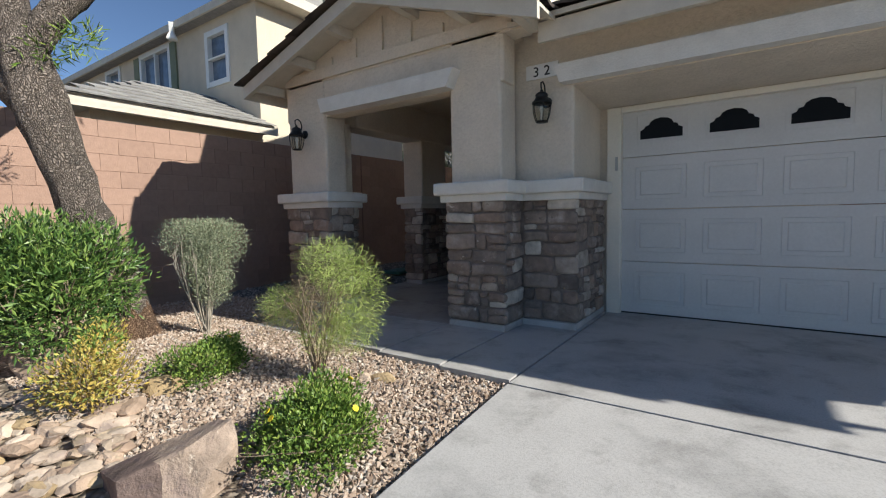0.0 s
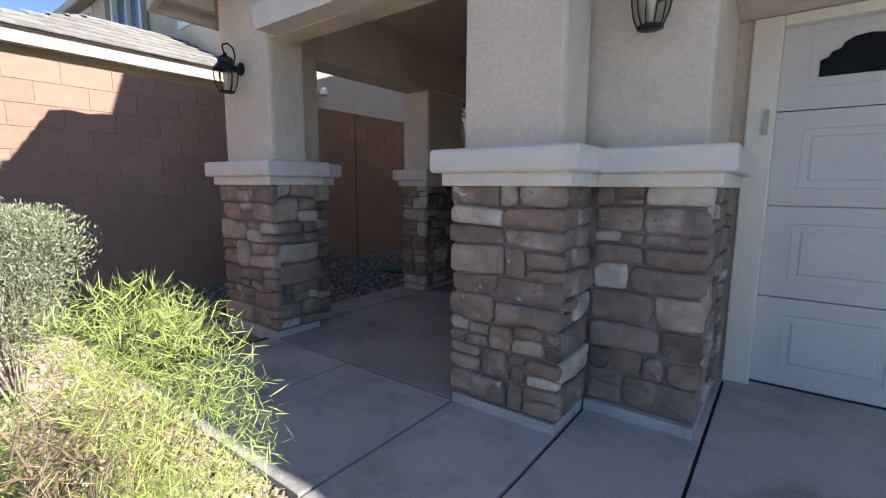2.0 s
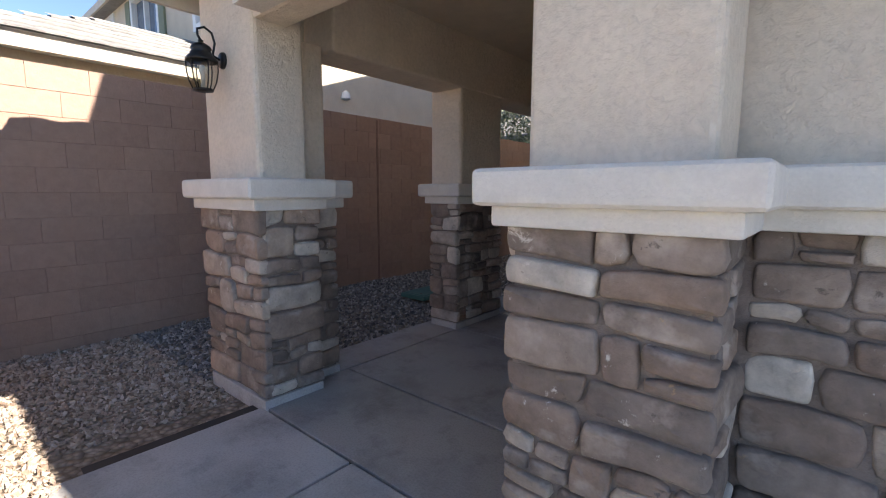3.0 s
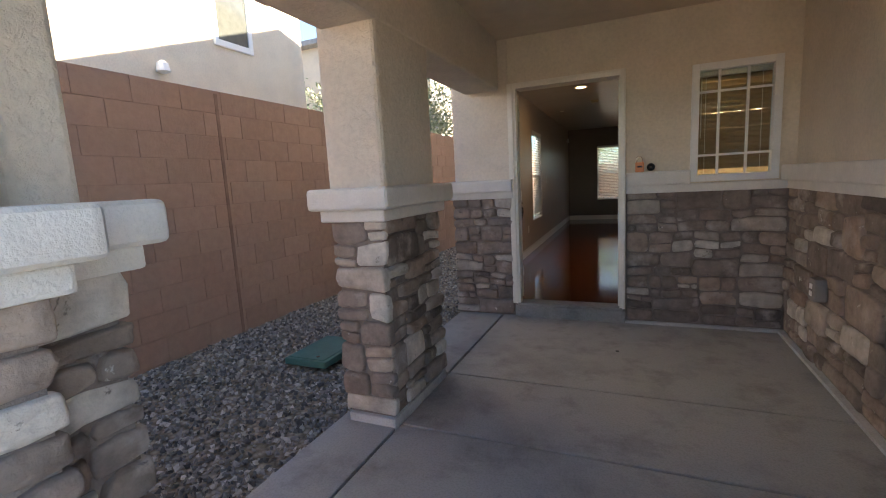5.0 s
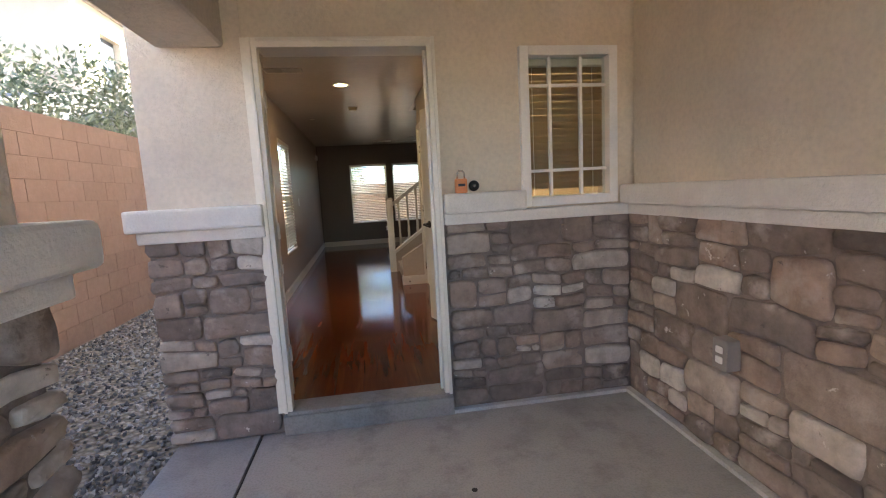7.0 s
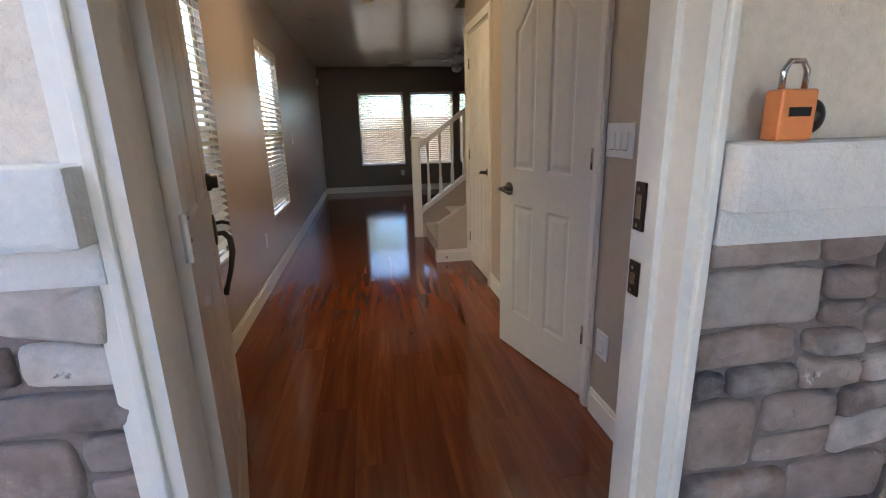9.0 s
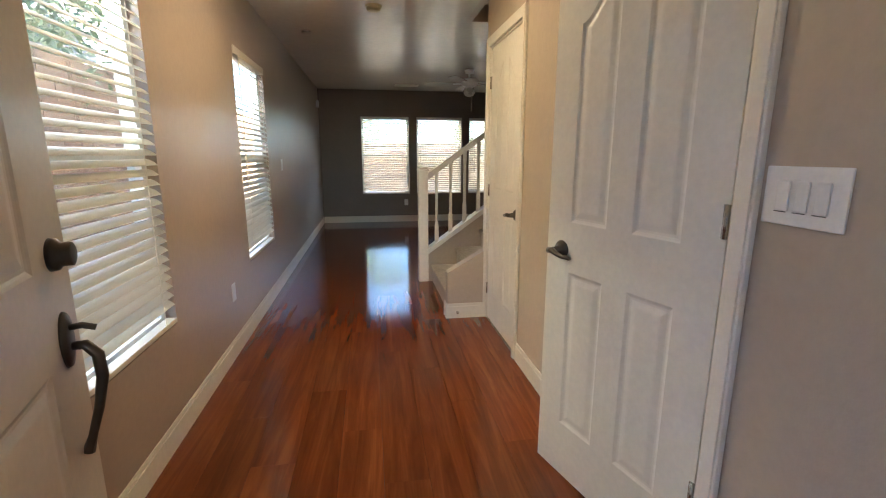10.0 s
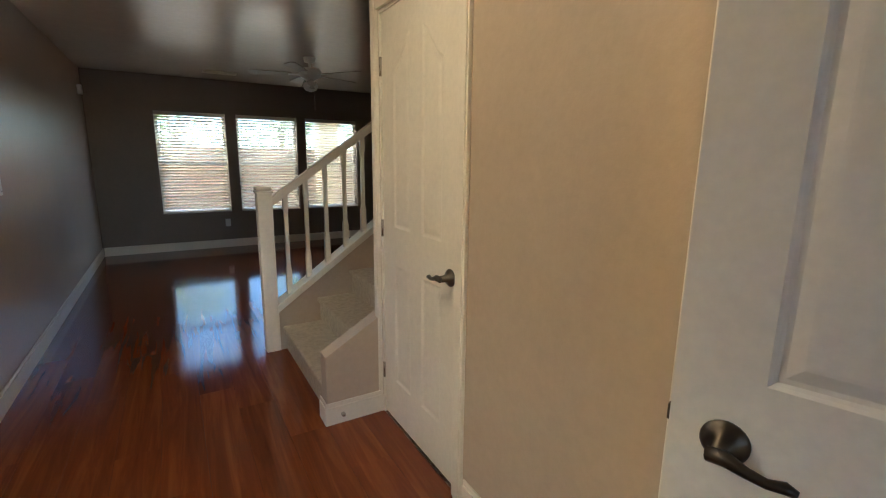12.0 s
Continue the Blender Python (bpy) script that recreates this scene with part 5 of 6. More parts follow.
h = shrub("oleander_shrub", "clipped dark green oleander shrub beside the tree trunk", -0.46, -6.76)
lumps = [(-0.25, -0.2, 0.62), (0.1, 0.25, 0.66), (0.05, -0.1, 0.74), (-0.35, 0.15, 0.72), (0.2, 0.0, 0.45), (-0.1, -0.45, 0.6), (-0.6, -0.3, 0.6)]
leaf_cloud("foliage", lumps, [(0.36, 0.36, 0.42)] * 7, 17000, 0.068, 0.24, LEAF_DARK, h, 3, 0.45, 0.5, 1.16)
leaf_cloud("young_leaves", lumps, [(0.37, 0.37, 0.45)] * 7, 1500, 0.05, 0.18, LEAF_GREEN, h, 4, 0.9, 0.9, 1.2)
stems(h, 9, 0.5, 0.7, 1, TWIG, 0.012)

h = shrub("sage_shrub", "grey-green sage shrub with bare lower twigs", -0.08, -5.75)
lumps = [(-0.15, -0.05, 0.88), (0.15, 0.12, 0.85), (0.12, 0.0, 0.62), (-0.07, 0.06, 0.64), (0.03, 0.05, 0.92), (0.07, 0.04, 0.46)]
leaf_cloud("foliage", lumps, [(0.22, 0.22, 0.2), (0.22, 0.22, 0.22), (0.21, 0.21, 0.24), (0.2, 0.2, 0.24), (0.26, 0.22, 0.16), (0.17, 0.17, 0.2)], 19000, 0.022, 0.26, LEAF_GREY, h, 5, 0.2, 0.8, 1.05)
stems(h, 16, 0.25, 0.72, 2, plain("pale_twig", (0.36, 0.32, 0.26), 0.9, vary=0.3), 0.008, 4)

h = shrub("needle_shrub", "lime green needle-leaved shrub with bare stems", 1.59, -5.85)
lumps = [(0.16, 0.10, 0.76), (0.27, 0.12, 0.58), (0.02, 0.08, 0.82), (-0.2, -0.1, 0.52), (0.24, 0.12, 0.38), (0.1, -0.02, 0.36)]
leaf_cloud("foliage", lumps, [(0.22, 0.22, 0.2), (0.2, 0.22, 0.24), (0.2, 0.2, 0.16), (0.16, 0.16, 0.14), (0.16, 0.18, 0.18), (0.18, 0.18, 0.14)], 10500, 0.052, 0.045, LEAF_LIME, h, 6, 0.35, 0.1, None, 0.3)
leaf_cloud("dry_needles", [(-0.05, 0.0, 0.46), (0.02, 0.02, 0.6), (-0.18, -0.1, 0.42), (0.16, -0.04, 0.3)], [(0.2, 0.2, 0.16)] * 4, 2600, 0.055, 0.05, DRY, h, 7, 0.2, 0.2, None, 0.3)
stems(h, 16, 0.26, 0.6, 3, TWIG, 0.007, 5)

for seed, x, y, s, hh, count in ((11, 2.28, -6.42, 0.45, 0.26, 6000), (12, 0.88, -6.22, 0.36, 0.22, 3600)):
    h = shrub("flowering_groundcover", "low bright green mounded shrub with a few yellow flowers", x, y)
    rng = random.Random(seed)
    lumps = [(rng.uniform(-0.5, 0.5) * s, rng.uniform(-0.5, 0.5) * s, hh * rng.uniform(0.25, 0.6)) for _ in range(11)]
    leaf_cloud("foliage", lumps, [(s * 0.46, s * 0.46, hh * 0.58)] * 11, int(count * 2.5), 0.023, 0.55, LEAF_GREEN, h, seed, 0.4, 0.6)
    stems(h, 12, s * 0.9, hh * 0.8, seed, TWIG, 0.005, 2)
    for k in range(4 if s > 0.38 else 1):
        a = rng.uniform(0, math.tau)
        part("flower", lathe([(0.004, 0), (0.016, 0.004), (0.018, 0.008), (0.005, 0.007)], 7, (math.cos(a) * s * 0.55, math.sin(a) * s * 0.55, hh * rng.uniform(0.85, 1.1)), (math.cos(a), math.sin(a), 1)), FLOWER, h, "yellow flower")
h = shrub("yellowing_shrub", "yellowing low shrub among the rocks", 0.80, -6.90)
lumps = [(0, 0, 0.32), (-0.12, 0.1, 0.4), (0.12, -0.06, 0.25), (0.02, 0.1, 0.2), (-0.1, -0.12, 0.22)]
leaf_cloud("foliage", lumps, [(0.15, 0.15, 0.15)] * 5, 2600, 0.032, 0.42, LEAF_YELLOW, h, 21, 0.3, 0.5)
leaf_cloud("green_leaves", [(-0.08, 0.05, 0.42)], [(0.16, 0.16, 0.1)], 220, 0.035, 0.42, LEAF_GREEN, h, 22, 0.4, 0.5)
stems(h, 12, 0.26, 0.42, 23, TWIG, 0.005, 2)

# the old tree
tx, ty = -0.46, -6.12
tree = thing("yard_tree", "old leaning tree with deeply furrowed grey-brown bark", "tree", at=(tx, ty, ground_z(tx, ty)))


def limb(points, radii, mat, seed, sides=22, name="trunk"):
    rng = random.Random(seed)
    bm = tube(points, 0, sides, radii)
    bmesh.ops.subdivide_edges(bm, edges=[e for e in bm.edges], cuts=2, use_grid_fill=True)
    for v in bm.verts:
        n = noise.noise(v.co * 5.0) * 0.03 + abs(noise.noise(Vector((v.co.x * 16, v.co.y * 16, v.co.z * 5)))) * 0.035
        c = Vector((v.co.x, v.co.y, 0)) - Vector((0, 0, 0))
        v.co += v.normal * n if v.normal.length else Vector()
    return part(name, bm, mat, tree, "", True)


limb([(-0.05, -0.05, -0.1), (-0.07, -0.06, 0.08), (-0.11, -0.08, 0.35), (-0.22, -0.16, 0.75), (-0.36, -0.27, 1.2), (-0.5, -0.38, 1.75), (-0.58, -0.46, 2.2), (-0.64, -0.52, 2.6)], [0.24, 0.19, 0.165, 0.16, 0.165, 0.175, 0.19, 0.16], BARK, 1)
limb([(-0.035, -0.045, -0.1), (-0.06, -0.055, 0.08), (-0.09, -0.07, 0.3)], [0.235, 0.195, 0.155], BARK_RED, 2, name="peeled_bark")
limb([(-0.62, -0.50, 2.45), (-0.68, -0.56, 2.8), (-0.68, -0.58, 3.3), (-0.8, -0.65, 4.2)], [0.17, 0.14, 0.12, 0.08], BARK, 3, 14, "limb")
limb([(-0.60, -0.48, 2.45), (-0.45, -0.3, 2.85), (-0.22, -0.02, 3.2), (0.2, 0.4, 3.8)], [0.12, 0.10, 0.09, 0.06], BARK, 4, 14, "limb")
limb([(-0.58, -0.47, 2.05), (-0.85, -0.75, 2.5), (-1.1, -1.1, 3.2), (-1.3, -1.5, 4.2)], [0.16, 0.13, 0.11, 0.07], BARK, 5, 14, "limb")
leaf_cloud("sprout_foliage", [(-0.46, -0.36, 2.54), (-0.33, -0.18, 2.62), (-0.53, -0.44, 2.42)], [(0.16, 0.16, 0.14)] * 3, 420, 0.10, 0.12, LEAF_GREEN, tree, 30, 0.2, 0.2)
leaf_cloud("crown", [(-0.9, -0.8, 4.6), (-1.6, -1.6, 4.6), (0.3, 0.5, 4.4), (-0.3, -1.2, 5.0), (-1.2, 0.1, 4.9)], [(0.9, 0.9, 0.6)] * 5, 5200, 0.11, 0.2, LEAF_DARK, tree, 31, 0.2, -0.2)

# trees behind the yards
LEAF_SOFT = island_material("soft_green_leaves", [(0, (0.16, 0.24, 0.08)), (0.6, (0.27, 0.36, 0.13)), (1, (0.38, 0.44, 0.2))], 0.6)


def far_tree(x, y, z, s, seed, mat=None, count=3600):
    t = thing("garden_tree", "leafy tree beyond the block wall", "tree", "trees behind the yard", (x, y, z))
    rng = random.Random(seed)
    part("trunk", tube([(0, 0, 0), (0.1, 0, s * 0.5), (0, 0.1, s * 0.9)], 0.1, 8, [0.12, 0.09, 0.05]), BARK, t)
    lumps = [(rng.uniform(-0.5, 0.5) * s, rng.uniform(-0.4, 0.4) * s, s * rng.uniform(0.7, 1.25)) for _ in range(9)]
    for k in range(4):
        part("limb", tube([(0.05, 0, s * 0.5), Vector(lumps[k]) * 0.8, lumps[k]], 0.05, 6, [0.06, 0.04, 0.02]), BARK, t)
    leaf_cloud("crown", lumps, [(s * 0.28, s * 0.28, s * 0.22)] * 9, count, 0.11, 0.4, mat or LEAF_SOFT, t, seed, 0.2, 0.0)


for k, (x, y, s) in enumerate(((0.2, 17.5, 2.6), (3.4, 18.5, 2.9), (6.8, 17.8, 2.7), (-2.6, 18.8, 2.8), (10.5, 19, 3.0))):
    far_tree(x, y, -0.1, s, 40 + k)
far_tree(-4.5, 5.6, -0.1, 2.9, 50, LEAF_GREY, 6000)
far_tree(-4.3, 3.9, -0.1, 2.0, 51, LEAF_GREY, 2200)


# ---- rocks ----
def rock_mesh(name, size, seed, sub_div=2, rough=0.35, mat=None):
    bm = bmesh.new()
    bmesh.ops.create_icosphere(bm, subdivisions=sub_div, radius=1)
    o = Vector((seed * 3.7, seed * 1.3, seed * 2.1))
    for v in bm.verts:
        n = noise.noise(v.co * 1.1 + o) * rough + noise.noise(v.co * 2.7 + o) * rough * 0.4
        v.co *= 1 + n
        for axis in (Vector((0.6, 0.5, 0.62)), Vector((-0.7, 0.3, 0.6)), Vector((0.1, -0.8, 0.55)), Vector((0.05, 0.1, 1))):
            dd = v.co.dot(axis.normalized()) - 0.74
            if dd > 0:
                v.co -= axis.normalized() * dd * 0.85
        v.co = Vector((v.co.x * size[0], v.co.y * size[1], v.co.z * size[2]))
    me = bpy.data.meshes.new(name)
    bm.to_mesh(me)
    bm.free()
    me.materials.append(mat or ROCK)
    return me


def rock(name, label, x, y, size, turn, seed, sub_div=3, tip=(0, 0), sink=0.35, mat=None):
    o = new(name, rock_mesh(name, size, seed, sub_div, 0.35, mat))
    o.matrix_world = pose(x, y, ground_z(x, y) + size[2] * (1 - 2 * sink) * 0.5, tip[0], tip[1], turn)
    return tagged(o, label, "rock")


def cut_rock(name, size, seed, cuts=11, sub_div=3, deep=(0.52, 0.8), mats=(), layer=None):
    """A split stone: a lump with flat broken faces; the faces past the layer's plane take the second material."""
    rng = random.Random(seed)
    bm = bmesh.new()
    bmesh.ops.create_icosphere(bm, subdivisions=sub_div, radius=1)
    planes = []
    for _ in range(cuts):
        d = Vector((rng.gauss(0, 1), rng.gauss(0, 1), rng.gauss(0.2, 0.8))).normalized()
        planes.append((d, rng.uniform(*deep)))
    for v in bm.verts:
        for d, r in planes:
            over = v.co.dot(d) - r
            if over > 0:
                v.co -= d * over
        v.co *= 1 + 0.035 * noise.noise(v.co * 4 + Vector((seed, 0, 0)))
        v.co = Vector((v.co.x * size[0], v.co.y * size[1], v.co.z * size[2]))
    me = bpy.data.meshes.new(name)
    bm.to_mesh(me)
    bm.free()
    for m in mats:
        me.materials.append(m)
    if layer:
        d, r = Vector(layer[:3]).normalized(), layer[3]
        for p in me.polygons:
            p.material_index = int(p.center.dot(d) + 0.02 * noise.noise(p.center * 9) > r)
    return me


big = new("boulder", cut_rock("boulder", (0.50, 0.25, 0.31), 8, 12, 4, (0.5, 0.8), (ROCK_SPLIT, ROCK_DARK), (-0.6, -0.5, 0.5, 0.08)))
big.matrix_world = pose(1.86, -6.95, ground_z(1.86, -6.95) - 0.01, 4, -34, 38)
tagged(big, "large split boulder with tan faces and a purple-grey layer", "rock")
rock("boulder", "tan boulder at the foot of the tree", -0.35, -6.78, (0.34, 0.22, 0.14), 20, 9, 3)
rock("boulder", "small reddish boulder under the low shrub", 0.83, -6.52, (0.17, 0.11, 0.09), 40, 12, 3)
rock("boulder", "small tan stone beside the walkway", 1.98, -5.62, (0.1, 0.07, 0.05), 10, 14, 3)
rock("boulder", "small brown stone beside the walkway", 1.86, -5.68, (0.06, 0.05, 0.05), 10, 15, 2)
rng = random.Random(77)
cobbles = [cut_rock("flat_rock", (0.085, 0.06, 0.034), 20 + k, 9, 2, (0.5, 0.85), (ROCK,)) for k in range(9)]
for k in range(330):
    x, y = rng.uniform(0.1, 1.8), rng.uniform(-7.85, -6.7)
    if (x - 0.2) * 0.45 + (y + 6.75) > 0.35 or (x - 2.02) ** 2 + (y + 7.0) ** 2 < 0.2:
        continue
    s = rng.uniform(0.55, 1.35)
    o = new("flat_rock", cobbles[k % 9])
    o.matrix_world = pose(x, y, ground_z(x, y) + 0.018 + rng.uniform(0, 0.02), rng.uniform(-9, 9), rng.uniform(-9, 9), rng.uniform(0, 360)) @ Matrix.Diagonal((s, s, s, 1))
    tagged(o, "angular pale tan flat rock in the rock bed", "rock", "flat rocks")


def gravel(name, label, areas, material, size, seed, avoid=lambda x, y: False):
    rng = np.random.default_rng(seed)
    base = np.array([(1, 0, 0), (-1, 0, 0), (0, 1, 0), (0, -1, 0), (0, 0, 1), (0, 0, -1)], float)
    tri = np.array([(0, 2, 4), (2, 1, 4), (1, 3, 4), (3, 0, 4), (2, 0, 5), (1, 2, 5), (3, 1, 5), (0, 3, 5)])
    vs, fs, n = [], [], 0
    for x0, x1, y0, y1, count in areas:
        for _ in range(count):
            x, y = x0 + (x1 - x0) * rng.random(), y0 + (y1 - y0) * rng.random()
            if avoid(x, y):
                continue
            s = size * (0.55 + 0.9 * rng.random())
            v = base * (1 + 0.35 * rng.normal(size=(6, 1))) * s * np.array([1, 0.8, 0.62]) * 0.5
            q, _r = np.linalg.qr(rng.normal(size=(3, 3)))
            v = v @ q + np.array([x, y, ground_z(x, y) + s * 0.18])
            vs.append(v)
            fs.append(tri + n)
            n += 6
    me = bpy.data.meshes.new(name)
    me.from_pydata(np.concatenate(vs).tolist(), [], np.concatenate(fs).tolist())
    tagged(mesh_object(name, me, material), label, "gravel", kind="stuff")


gravel("front_gravel", "tan crushed gravel of the front bed", [(1.3, 2.79, -7.6, -5.22, 15000), (-0.4, 1.3, -7.2, -5.22, 11000), (-2.38, -0.4, -6.4, -4.3, 7000)], GRAVEL, 0.032, 5,
       lambda x, y: (x < 1.7 and y < -7.05) or (x - 2.02) ** 2 * 3 + (y + 7.0) ** 2 * 9 < 0.45)
gravel("side_gravel", "grey crushed gravel of the shaded side yard", [(-2.38, -0.58, -4.3, 0.0, 11000), (-2.38, -0.72, 0.0, 5, 5000)], GRAVEL_GREY, 0.034, 6,
       lambda x, y: (-0.82 < x and -4.28 < y < -3.6) or (-1.47 < x < -1.07 and -1.78 < y < -1.22))


# ---- slabs of walkway, porch and driveway ----
def slab(name, parent, x0, x1, y0, y1, slope=0.0, g=0.008, material=None):
    bm = box(x0 + g, x1 - g, y0 + g, y1 - g, -0.12, 0.0, 0.007, 2)
    if slope:
        for v in bm.verts:
            v.co.z += slope * min(0, v.co.y + 5.38)
    return part(name, bm, material or CONCRETE, parent)


P = tagged(part("pavement", box(-0.2, 2.8, -5.24, -0.0, -0.3, -0.02), JOINT_SHADE), "concrete walkway and porch floor in separate slabs", "pavement", kind="structure")
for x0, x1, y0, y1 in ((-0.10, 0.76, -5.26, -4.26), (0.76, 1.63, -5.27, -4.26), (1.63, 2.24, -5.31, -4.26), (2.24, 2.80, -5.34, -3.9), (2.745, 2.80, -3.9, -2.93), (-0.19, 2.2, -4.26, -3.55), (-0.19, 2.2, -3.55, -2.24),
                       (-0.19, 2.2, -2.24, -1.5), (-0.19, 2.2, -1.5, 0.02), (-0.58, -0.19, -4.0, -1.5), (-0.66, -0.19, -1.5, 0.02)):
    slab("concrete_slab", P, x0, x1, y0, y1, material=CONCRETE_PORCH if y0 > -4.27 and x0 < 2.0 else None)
P = tagged(part("driveway", box(2.8, 9.0, -5.36, -2.9, -0.3, -0.02), JOINT_SHADE), "sloping concrete driveway in large slabs", "road", kind="structure")
for x0, x1 in ((2.80, 5.6), (5.6, 8.6)):
    slab("concrete_slab", P, x0, x1, -5.38, -2.9)
    for y0, y1 in ((-8.4, -5.38), (-11.4, -8.4)):
        slab("concrete_slab", P, x0, x1, y0, y1, 0.07)


# ---- ledge stones ----
def split(rng, x0, x1, z0, z1, out, depth=0, big=1.0):
    """Cuts a panel into ledge stones, wider than they are high."""
    w, h = (x1 - x0) / big, (z1 - z0) / big
    if h > 0.19 or (h > 0.115 and w < 1.9 * h and rng.random() < 0.6):
        if w > 0.5 and rng.random() < 0.3 and h < 0.5:
            m = x0 + (x1 - x0) * rng.uniform(0.36, 0.64)
            split(rng, x0, m, z0, z1, out, depth + 1, big)
            split(rng, m, x1, z0, z1, out, depth + 1, big)
        else:
            m = z0 + (z1 - z0) * rng.uniform(0.36, 0.64)
            split(rng, x0, x1, z0, m, out, depth + 1, big)
            split(rng, x0, x1, m, z1, out, depth + 1, big)
    elif w > 0.40 or w > 3.6 * h or (w > 0.25 and rng.random() < 0.45):
        m = x0 + (x1 - x0) * rng.uniform(0.32, 0.68)
        split(rng, x0, m, z0, z1, out, depth + 1, big)
        split(rng, m, x1, z0, z1, out, depth + 1, big)
    else:
        out.append((x0, x1, z0, z1))


def stone_face(parent, origin, along, normal, width, z0, z1, seed, big=1.0):
    """Irregular ledge stones laid over one face; each is its own object."""
    rng = random.Random(seed)
    u, n, o = Vector(along), Vector(normal), Vector(origin)
    cells = []
    bands = max(1, round(width / 0.75))
    tiers = [z0, z1] if bands < 2 else [z0, z0 + (z1 - z0) * 0.36, z0 + (z1 - z0) * 0.69, z1]
    for c, d in zip(tiers, tiers[1:]):
        edges = [0.0, *[width * (k + rng.uniform(-0.32, 0.32)) / bands for k in range(1, bands)], width]
        for a, b in zip(edges, edges[1:]):
            split(rng, a, b, c, d, cells, 2 if bands > 1 else 0, big)
    for a, b, c, d in cells:
        g = 0.003
        cx, cz, hw, hh = (a + b) / 2, (c + d) / 2, (b - a) / 2 - g, (d - c) / 2 - g
        if hw < 0.012 or hh < 0.012:
            continue
        small = min(hw, hh)
        ring = []
        for sx, sz in ((1, 1), (-1, 1), (-1, -1), (1, -1)):
            r = small * rng.uniform(0.08, 0.5)
            px, pz = sx * (hw - rng.uniform(0, 0.009)), sz * (hh - rng.uniform(0, 0.009))
            corner = [(px, pz - sz * r), (px - sx * r * 0.28, pz - sz * r * 0.28), (px - sx * r, pz)]
            ring += corner if sx * sz > 0 else corner[::-1]
            wob = rng.uniform(-0.005, 0.003)
            ring.append((rng.uniform(-0.3, 0.3) * hw, sz * (hh + wob)) if sx * sz > 0 else (sx * (hw + wob), rng.uniform(-0.3, 0.3) * hh))
        out = rng.uniform(0.008, 0.034)
        edge = min(0.011, 0.3 * small)
        tilt_x, tilt_z = rng.uniform(-0.08, 0.08), rng.uniform(-0.08, 0.08)
        bm = bmesh.new()
        levels = []

        def laid(px, pz, h):
            """The point shifted with the uneven coursing, seen from the stone's own middle."""
            x, z = cx + px, cz + pz
            near_x, near_z = max(0.0, min(1.0, x / 0.09, (width - x) / 0.09)), max(0.0, min(1.0, (z - z0) / 0.09, (z1 - z) / 0.09))
            drift = noise.noise_vector(Vector((x * 4.5, z * 4.5, seed * 7.31)))
            if h > 0:
                h += tilt_x * px + tilt_z * pz + 0.006 * noise.noise(Vector((x * 28, z * 28, seed * 3.7)))
            return u * (px + 0.022 * drift.x * near_x) + Vector((0, 0, pz + 0.026 * drift.y * near_z)) + n * h

        for inset, h in ((0.0, -0.025), (0.0, out * 0.35), (edge * 0.4, out * 0.82), (edge, out)):
            levels.append([bm.verts.new(laid(px * (1 - inset / hw), pz * (1 - inset / hh), h)) for px, pz in ring])
        levels.append([bm.verts.new(laid(px * 0.5, pz * 0.5, out + rng.uniform(-0.003, 0.004))) for px, pz in ring])
        m = len(ring)
        for l0, l1 in zip(levels, levels[1:]):
            for k in range(m):
                bm.faces.new((l0[k], l0[(k + 1) % m], l1[(k + 1) % m], l1[k]))
        mid = bm.verts.new(laid(0, 0, out + rng.uniform(-0.002, 0.005)))
        for k in range(m):
            bm.faces.new((levels[-1][k], levels[-1][(k + 1) % m], mid))
        s = part("stone", bm, STONE, None, "", True)
        place = o + u * cx + Vector((0, 0, cz))
        s.location = place - parent.matrix_world.translation
        s.parent = parent


bpy.context.view_layer.update()
X, Y, NXX, NYY = (1, 0, 0), (0, 1, 0), (-1, 0, 0), (0, -1, 0)
stone_face(PILLAR_A, (1.60, -4.24, 0), X, NYY, 0.64, 0.055, CAP0, 1)
stone_face(PILLAR_A, (2.21, -4.235, 0), Y, X, 0.37, 0.055, CAP0, 2)
stone_face(PILLAR_A, (1.63, -4.235, 0), Y, NXX, 0.385, 0.055, CAP0, 3)
stone_face(GARAGE_PIER, (2.24, -3.86, 0), X, NYY, 0.53, 0.055, CAP0, 4)
stone_face(GARAGE_PIER, (2.74, -3.855, 0), Y, X, 0.89, 0.055, CAP0, 5)
stone_face(PILLAR_L, (-0.80, -4.24, 0), X, NYY, 0.77, 0.055, CAP0, 6, 1.15)
stone_face(PILLAR_L, (-0.06, -4.235, 0), Y, X, 0.385, 0.055, CAP0, 7, 1.2)
stone_face(PILLAR_L2, (-0.22, -3.86, 0), Y, X, 0.26, 0.055, CAP0, 8)
stone_face(PILLAR_2, (-0.53, -2.26, 0), X, NYY, 0.35, 0.055, CAP0, 9)
stone_face(PILLAR_2, (-0.21, -2.255, 0), Y, X, 0.725, 0.055, CAP0, 10)
stone_face(PILLAR_2, (-0.50, -2.255, 0), Y, NXX, 0.725, 0.055, CAP0, 16)
stone_face(bpy.data.objects["mortar_entry"], (-0.69, 0.005, 0), X, NYY, 0.63, 0.01, CAP0, 11)
stone_face(bpy.data.objects["mortar_entry"], (0.975, 0.005, 0), X, NYY, 1.19, 0.03, CAP0, 12)
stone_face(bpy.data.objects["mortar_porch_side"], (2.175, -3.84, 0), Y, NXX, 3.83, 0.03, CAP0, 14, 1.25)
structure("weep_screed", (lambda b: add_box(b, 2.13, 2.19, -3.84, 0.0, 0.0, 0.022))(box(0.97, 2.13, -0.035, 0.02, 0.0, 0.022)), CONCRETE, "pale strip at the foot of the stone wall", "trim")


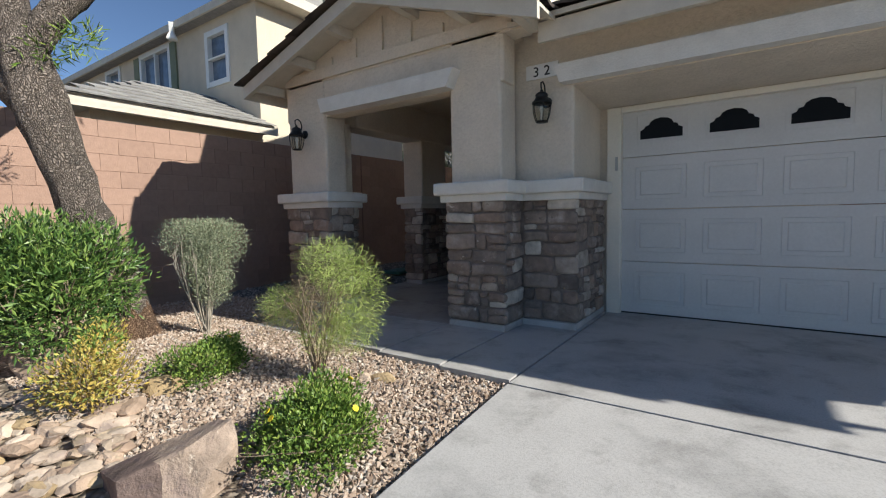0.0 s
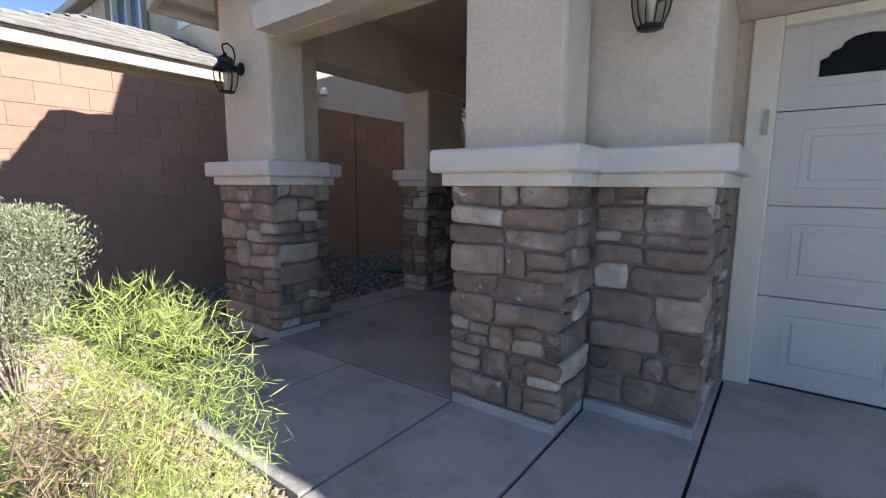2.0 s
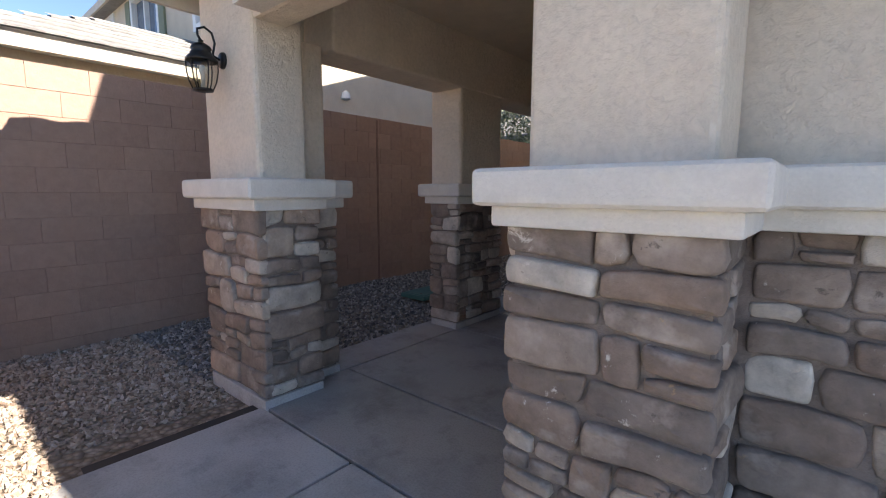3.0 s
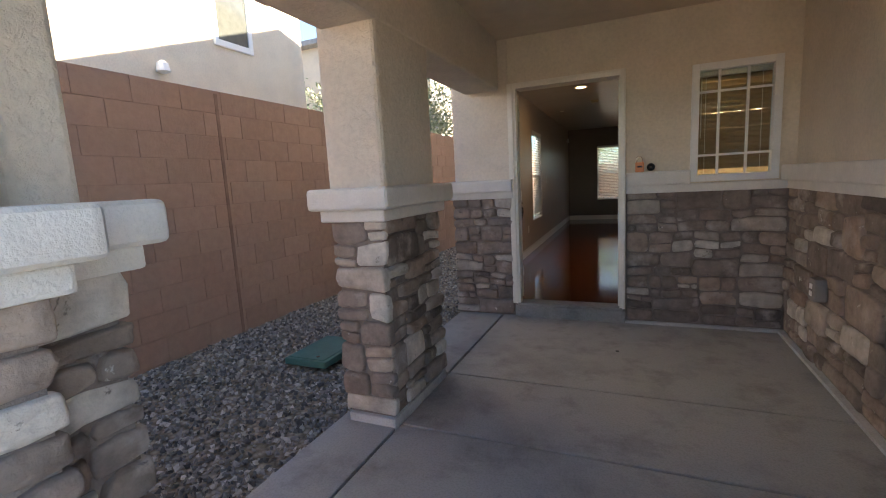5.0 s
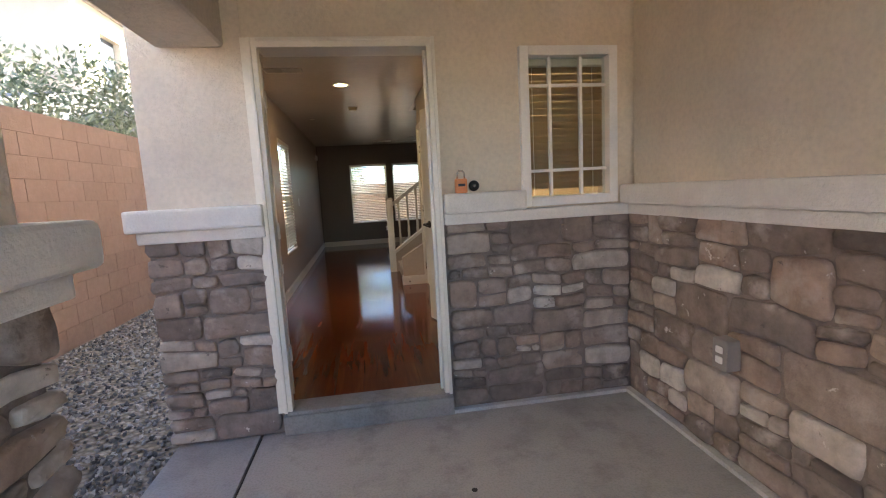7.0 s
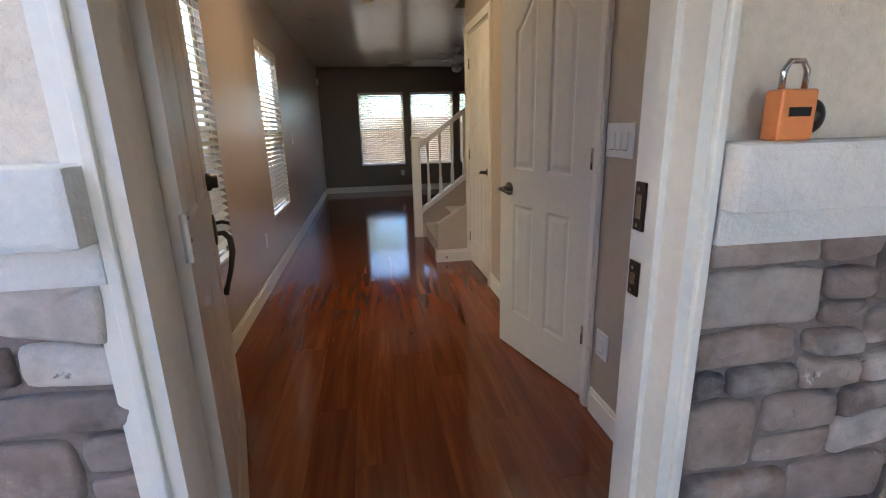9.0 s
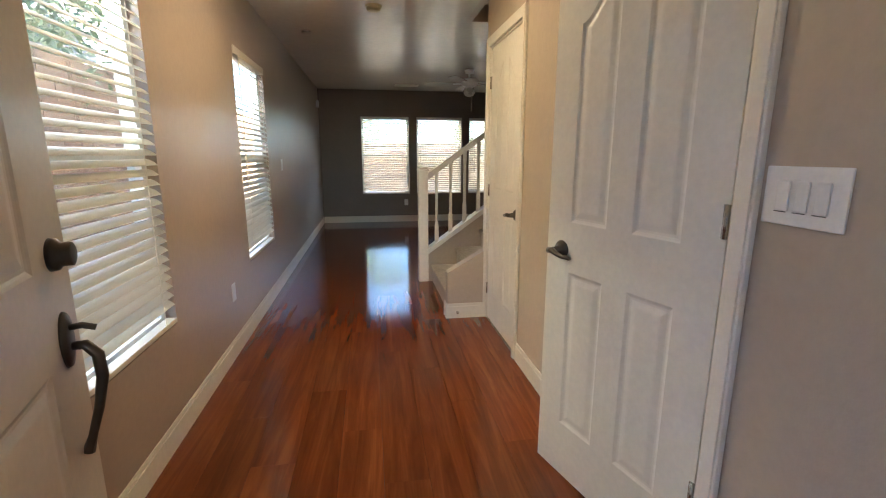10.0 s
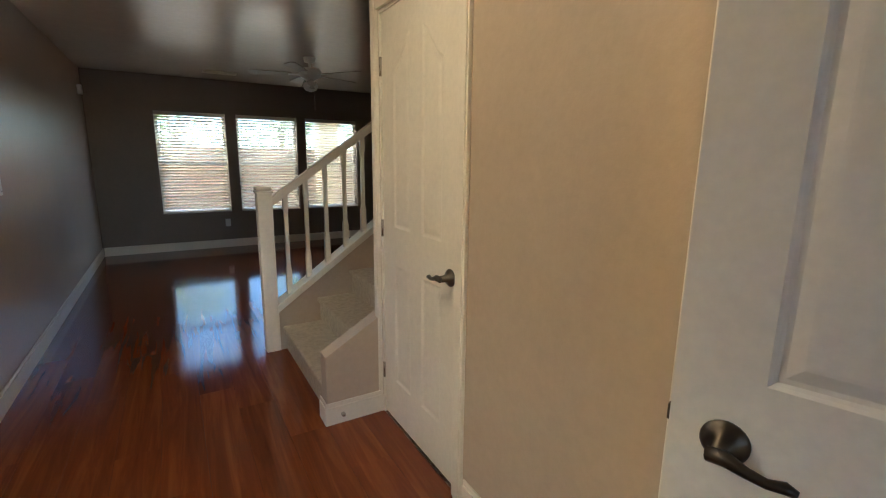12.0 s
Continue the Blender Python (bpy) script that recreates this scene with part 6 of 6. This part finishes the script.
# ---- blocks of the fence, tiles and planks ----
def block_mesh(w, h):
    bm = box(-0.02, 0.0, 0.002, w - 0.002, 0.002, h - 0.002, 0.0018, 1)
    me = bpy.data.meshes.new("block")
    bm.to_mesh(me)
    bm.free()
    me.materials.append(BLOCK)
    return me


F = bpy.data.objects["wall_fence_core"]
bw, bh = 0.405, 0.203
full = block_mesh(bw, bh)
rest = bmesh.new()
for row in range(13):
    z = -0.35 + row * bh
    for k in range(-36, 36):
        y = k * bw + (row % 2) * bw / 2
        if -6.9 < y < 3.6 and z > -0.16:
            o = new("block", full)
            o.location = (FX, y, z)
            o.parent = F
        elif -13.9 < y < 14:
            add_box(rest, FX - 0.02, FX, y + 0.005, y + bw - 0.005, z + 0.005, z + bh - 0.005)
under_rest = part("far_blocks", rest, BLOCK, F)
under_rest["kind"] = "stuff"
rest = bmesh.new()
for row in range(10):
    for k in range(0, 28):
        x, z = FX + 0.05 + k * bw + (row % 2) * bw / 2, -0.28 + row * bh
        add_box(rest, x + 0.005, x + bw - 0.005, 14.28, 14.3, z + 0.005, z + bh - 0.005)
part("far_blocks", rest, BLOCK, bpy.data.objects["wall_fence_back"])["kind"] = "stuff"


def tile_mesh(w, l, name="tile", mat=None, curve=0.018):
    bm = bmesh.new()
    n = 7
    top = [[bm.verts.new((-w / 2 + w * i / (n - 1), y, curve * (0.5 + 0.5 * math.cos(math.tau * i / (n - 1) * 1.0 + math.pi)) + zz)) for i in range(n)] for y, zz in ((0, 0.03), (l, 0.0))]
    low = [[bm.verts.new((v.co.x, v.co.y, v.co.z - 0.022)) for v in r] for r in top]
    for i in range(n - 1):
        bm.faces.new((top[0][i], top[0][i + 1], top[1][i + 1], top[1][i]))
        bm.faces.new((low[0][i + 1], low[0][i], top[0][i], top[0][i + 1])[::-1])
    me = bpy.data.meshes.new(name)
    bmesh.ops.recalc_face_normals(bm, faces=bm.faces)
    bm.to_mesh(me)
    bm.free()
    me.materials.append(mat or TILE_ROOF)
    return me


T = tile_mesh(0.30, 0.42)
deck = bpy.data.objects["roof_gable_deck"]
for s in (-1, 1):
    for i in range(7):
        for j in range(8):
            d = TIP + 0.03 - i * 0.33
            if d < 0.2:
                continue
            x, y = APEX + s * d, -4.56 + j * 0.295
            o = new("roof_tile", T)
            o.parent = deck
            o.matrix_basis = pose(x, y, slope_z(APEX + d) + 0.125, 0, 0, 0) @ Matrix.Rotation(math.pi / 2 * s, 4, "Z") @ Matrix.Rotation(math.atan(RISE), 4, "X")
deck = bpy.data.objects["roof_garage_deck"]
ga = math.atan2(1.53, 4.6)
for i in range(4):
    for j in range(18):
        d = i * 0.36
        o = new("roof_tile", T)
        o.parent = deck
        o.matrix_basis = pose(2.75 + j * 0.3, -4.34 + d * math.cos(ga), 2.665 + d * math.sin(ga), 0, 0, 0) @ Matrix.Rotation(ga, 4, "X")
TP = tile_mesh(0.34, 0.46, "tile", TILE_PALE, 0.004)
slope_w = math.atan2(4.15 - 3.04, 2.7)
for i in range(7):
    for j in range(11):
        d = i * 0.4
        y = -5.2 + j * 0.335
        if y < -5.2 + d * 0.72 or y > NY - 0.1:
            continue
        o = new("roof_tile", TP)
        o.matrix_basis = pose(wx + 0.06 - d * math.cos(slope_w), y, wz + 0.13 + d * math.sin(slope_w), 0, 0, 0) @ Matrix.Rotation(math.pi / 2, 4, "Z") @ Matrix.Rotation(slope_w, 4, "X")
        under(o, NB)

FLOOR_OB = bpy.data.objects["floor_base"]
pw, pl = 0.19, 1.28
plank_me = {}


def plank(x0, x1, y0, y1):
    key = (round(x1 - x0, 3), round(y1 - y0, 3))
    if key not in plank_me:
        bm = box(0.0004, key[0] - 0.0004, 0.0004, key[1] - 0.0004, -0.012, 0.0)
        me = bpy.data.meshes.new("plank")
        bm.to_mesh(me)
        bm.free()
        me.materials.append(PLANK)
        plank_me[key] = me
    o = new("plank", plank_me[key])
    o.location = (x0, y0, FLOOR)
    o.parent = FLOOR_OB


for i in range(29):
    x0 = -0.61 + i * pw
    x1 = min(4.9, x0 + pw)
    y = 0.14 - [0, 0.42, 0.81, 0.2, 0.61, 1.0][i % 6]
    while y < 9.21:
        a, b_ = max(0.145, y), min(9.205, y + pl)
        if b_ - a > 0.05 and x1 - x0 > 0.02 and (x0 < 1.3 or b_ > 4.7):
            plank(x0, x1, a, b_)
        y += pl

# The hall and the rooms behind it run at a slight angle to the porch.
TURN = Matrix.Rotation(radians(1.36), 4, "Z") @ Matrix.Translation((0.08, -0.01, 0))
bpy.context.view_layer.update()
for o in [o for o in scene.objects if o.parent is None and o.type in {"MESH", "EMPTY", "LIGHT"}]:
    mid = o.matrix_world.translation if o.type != "MESH" else o.matrix_world @ (sum((Vector(q) for q in o.bound_box), Vector()) / 8)
    if -0.85 < mid.x < 5.2 and 0.3 < mid.y < 9.56 and mid.z < 2.79:
        o.matrix_world = TURN @ o.matrix_world
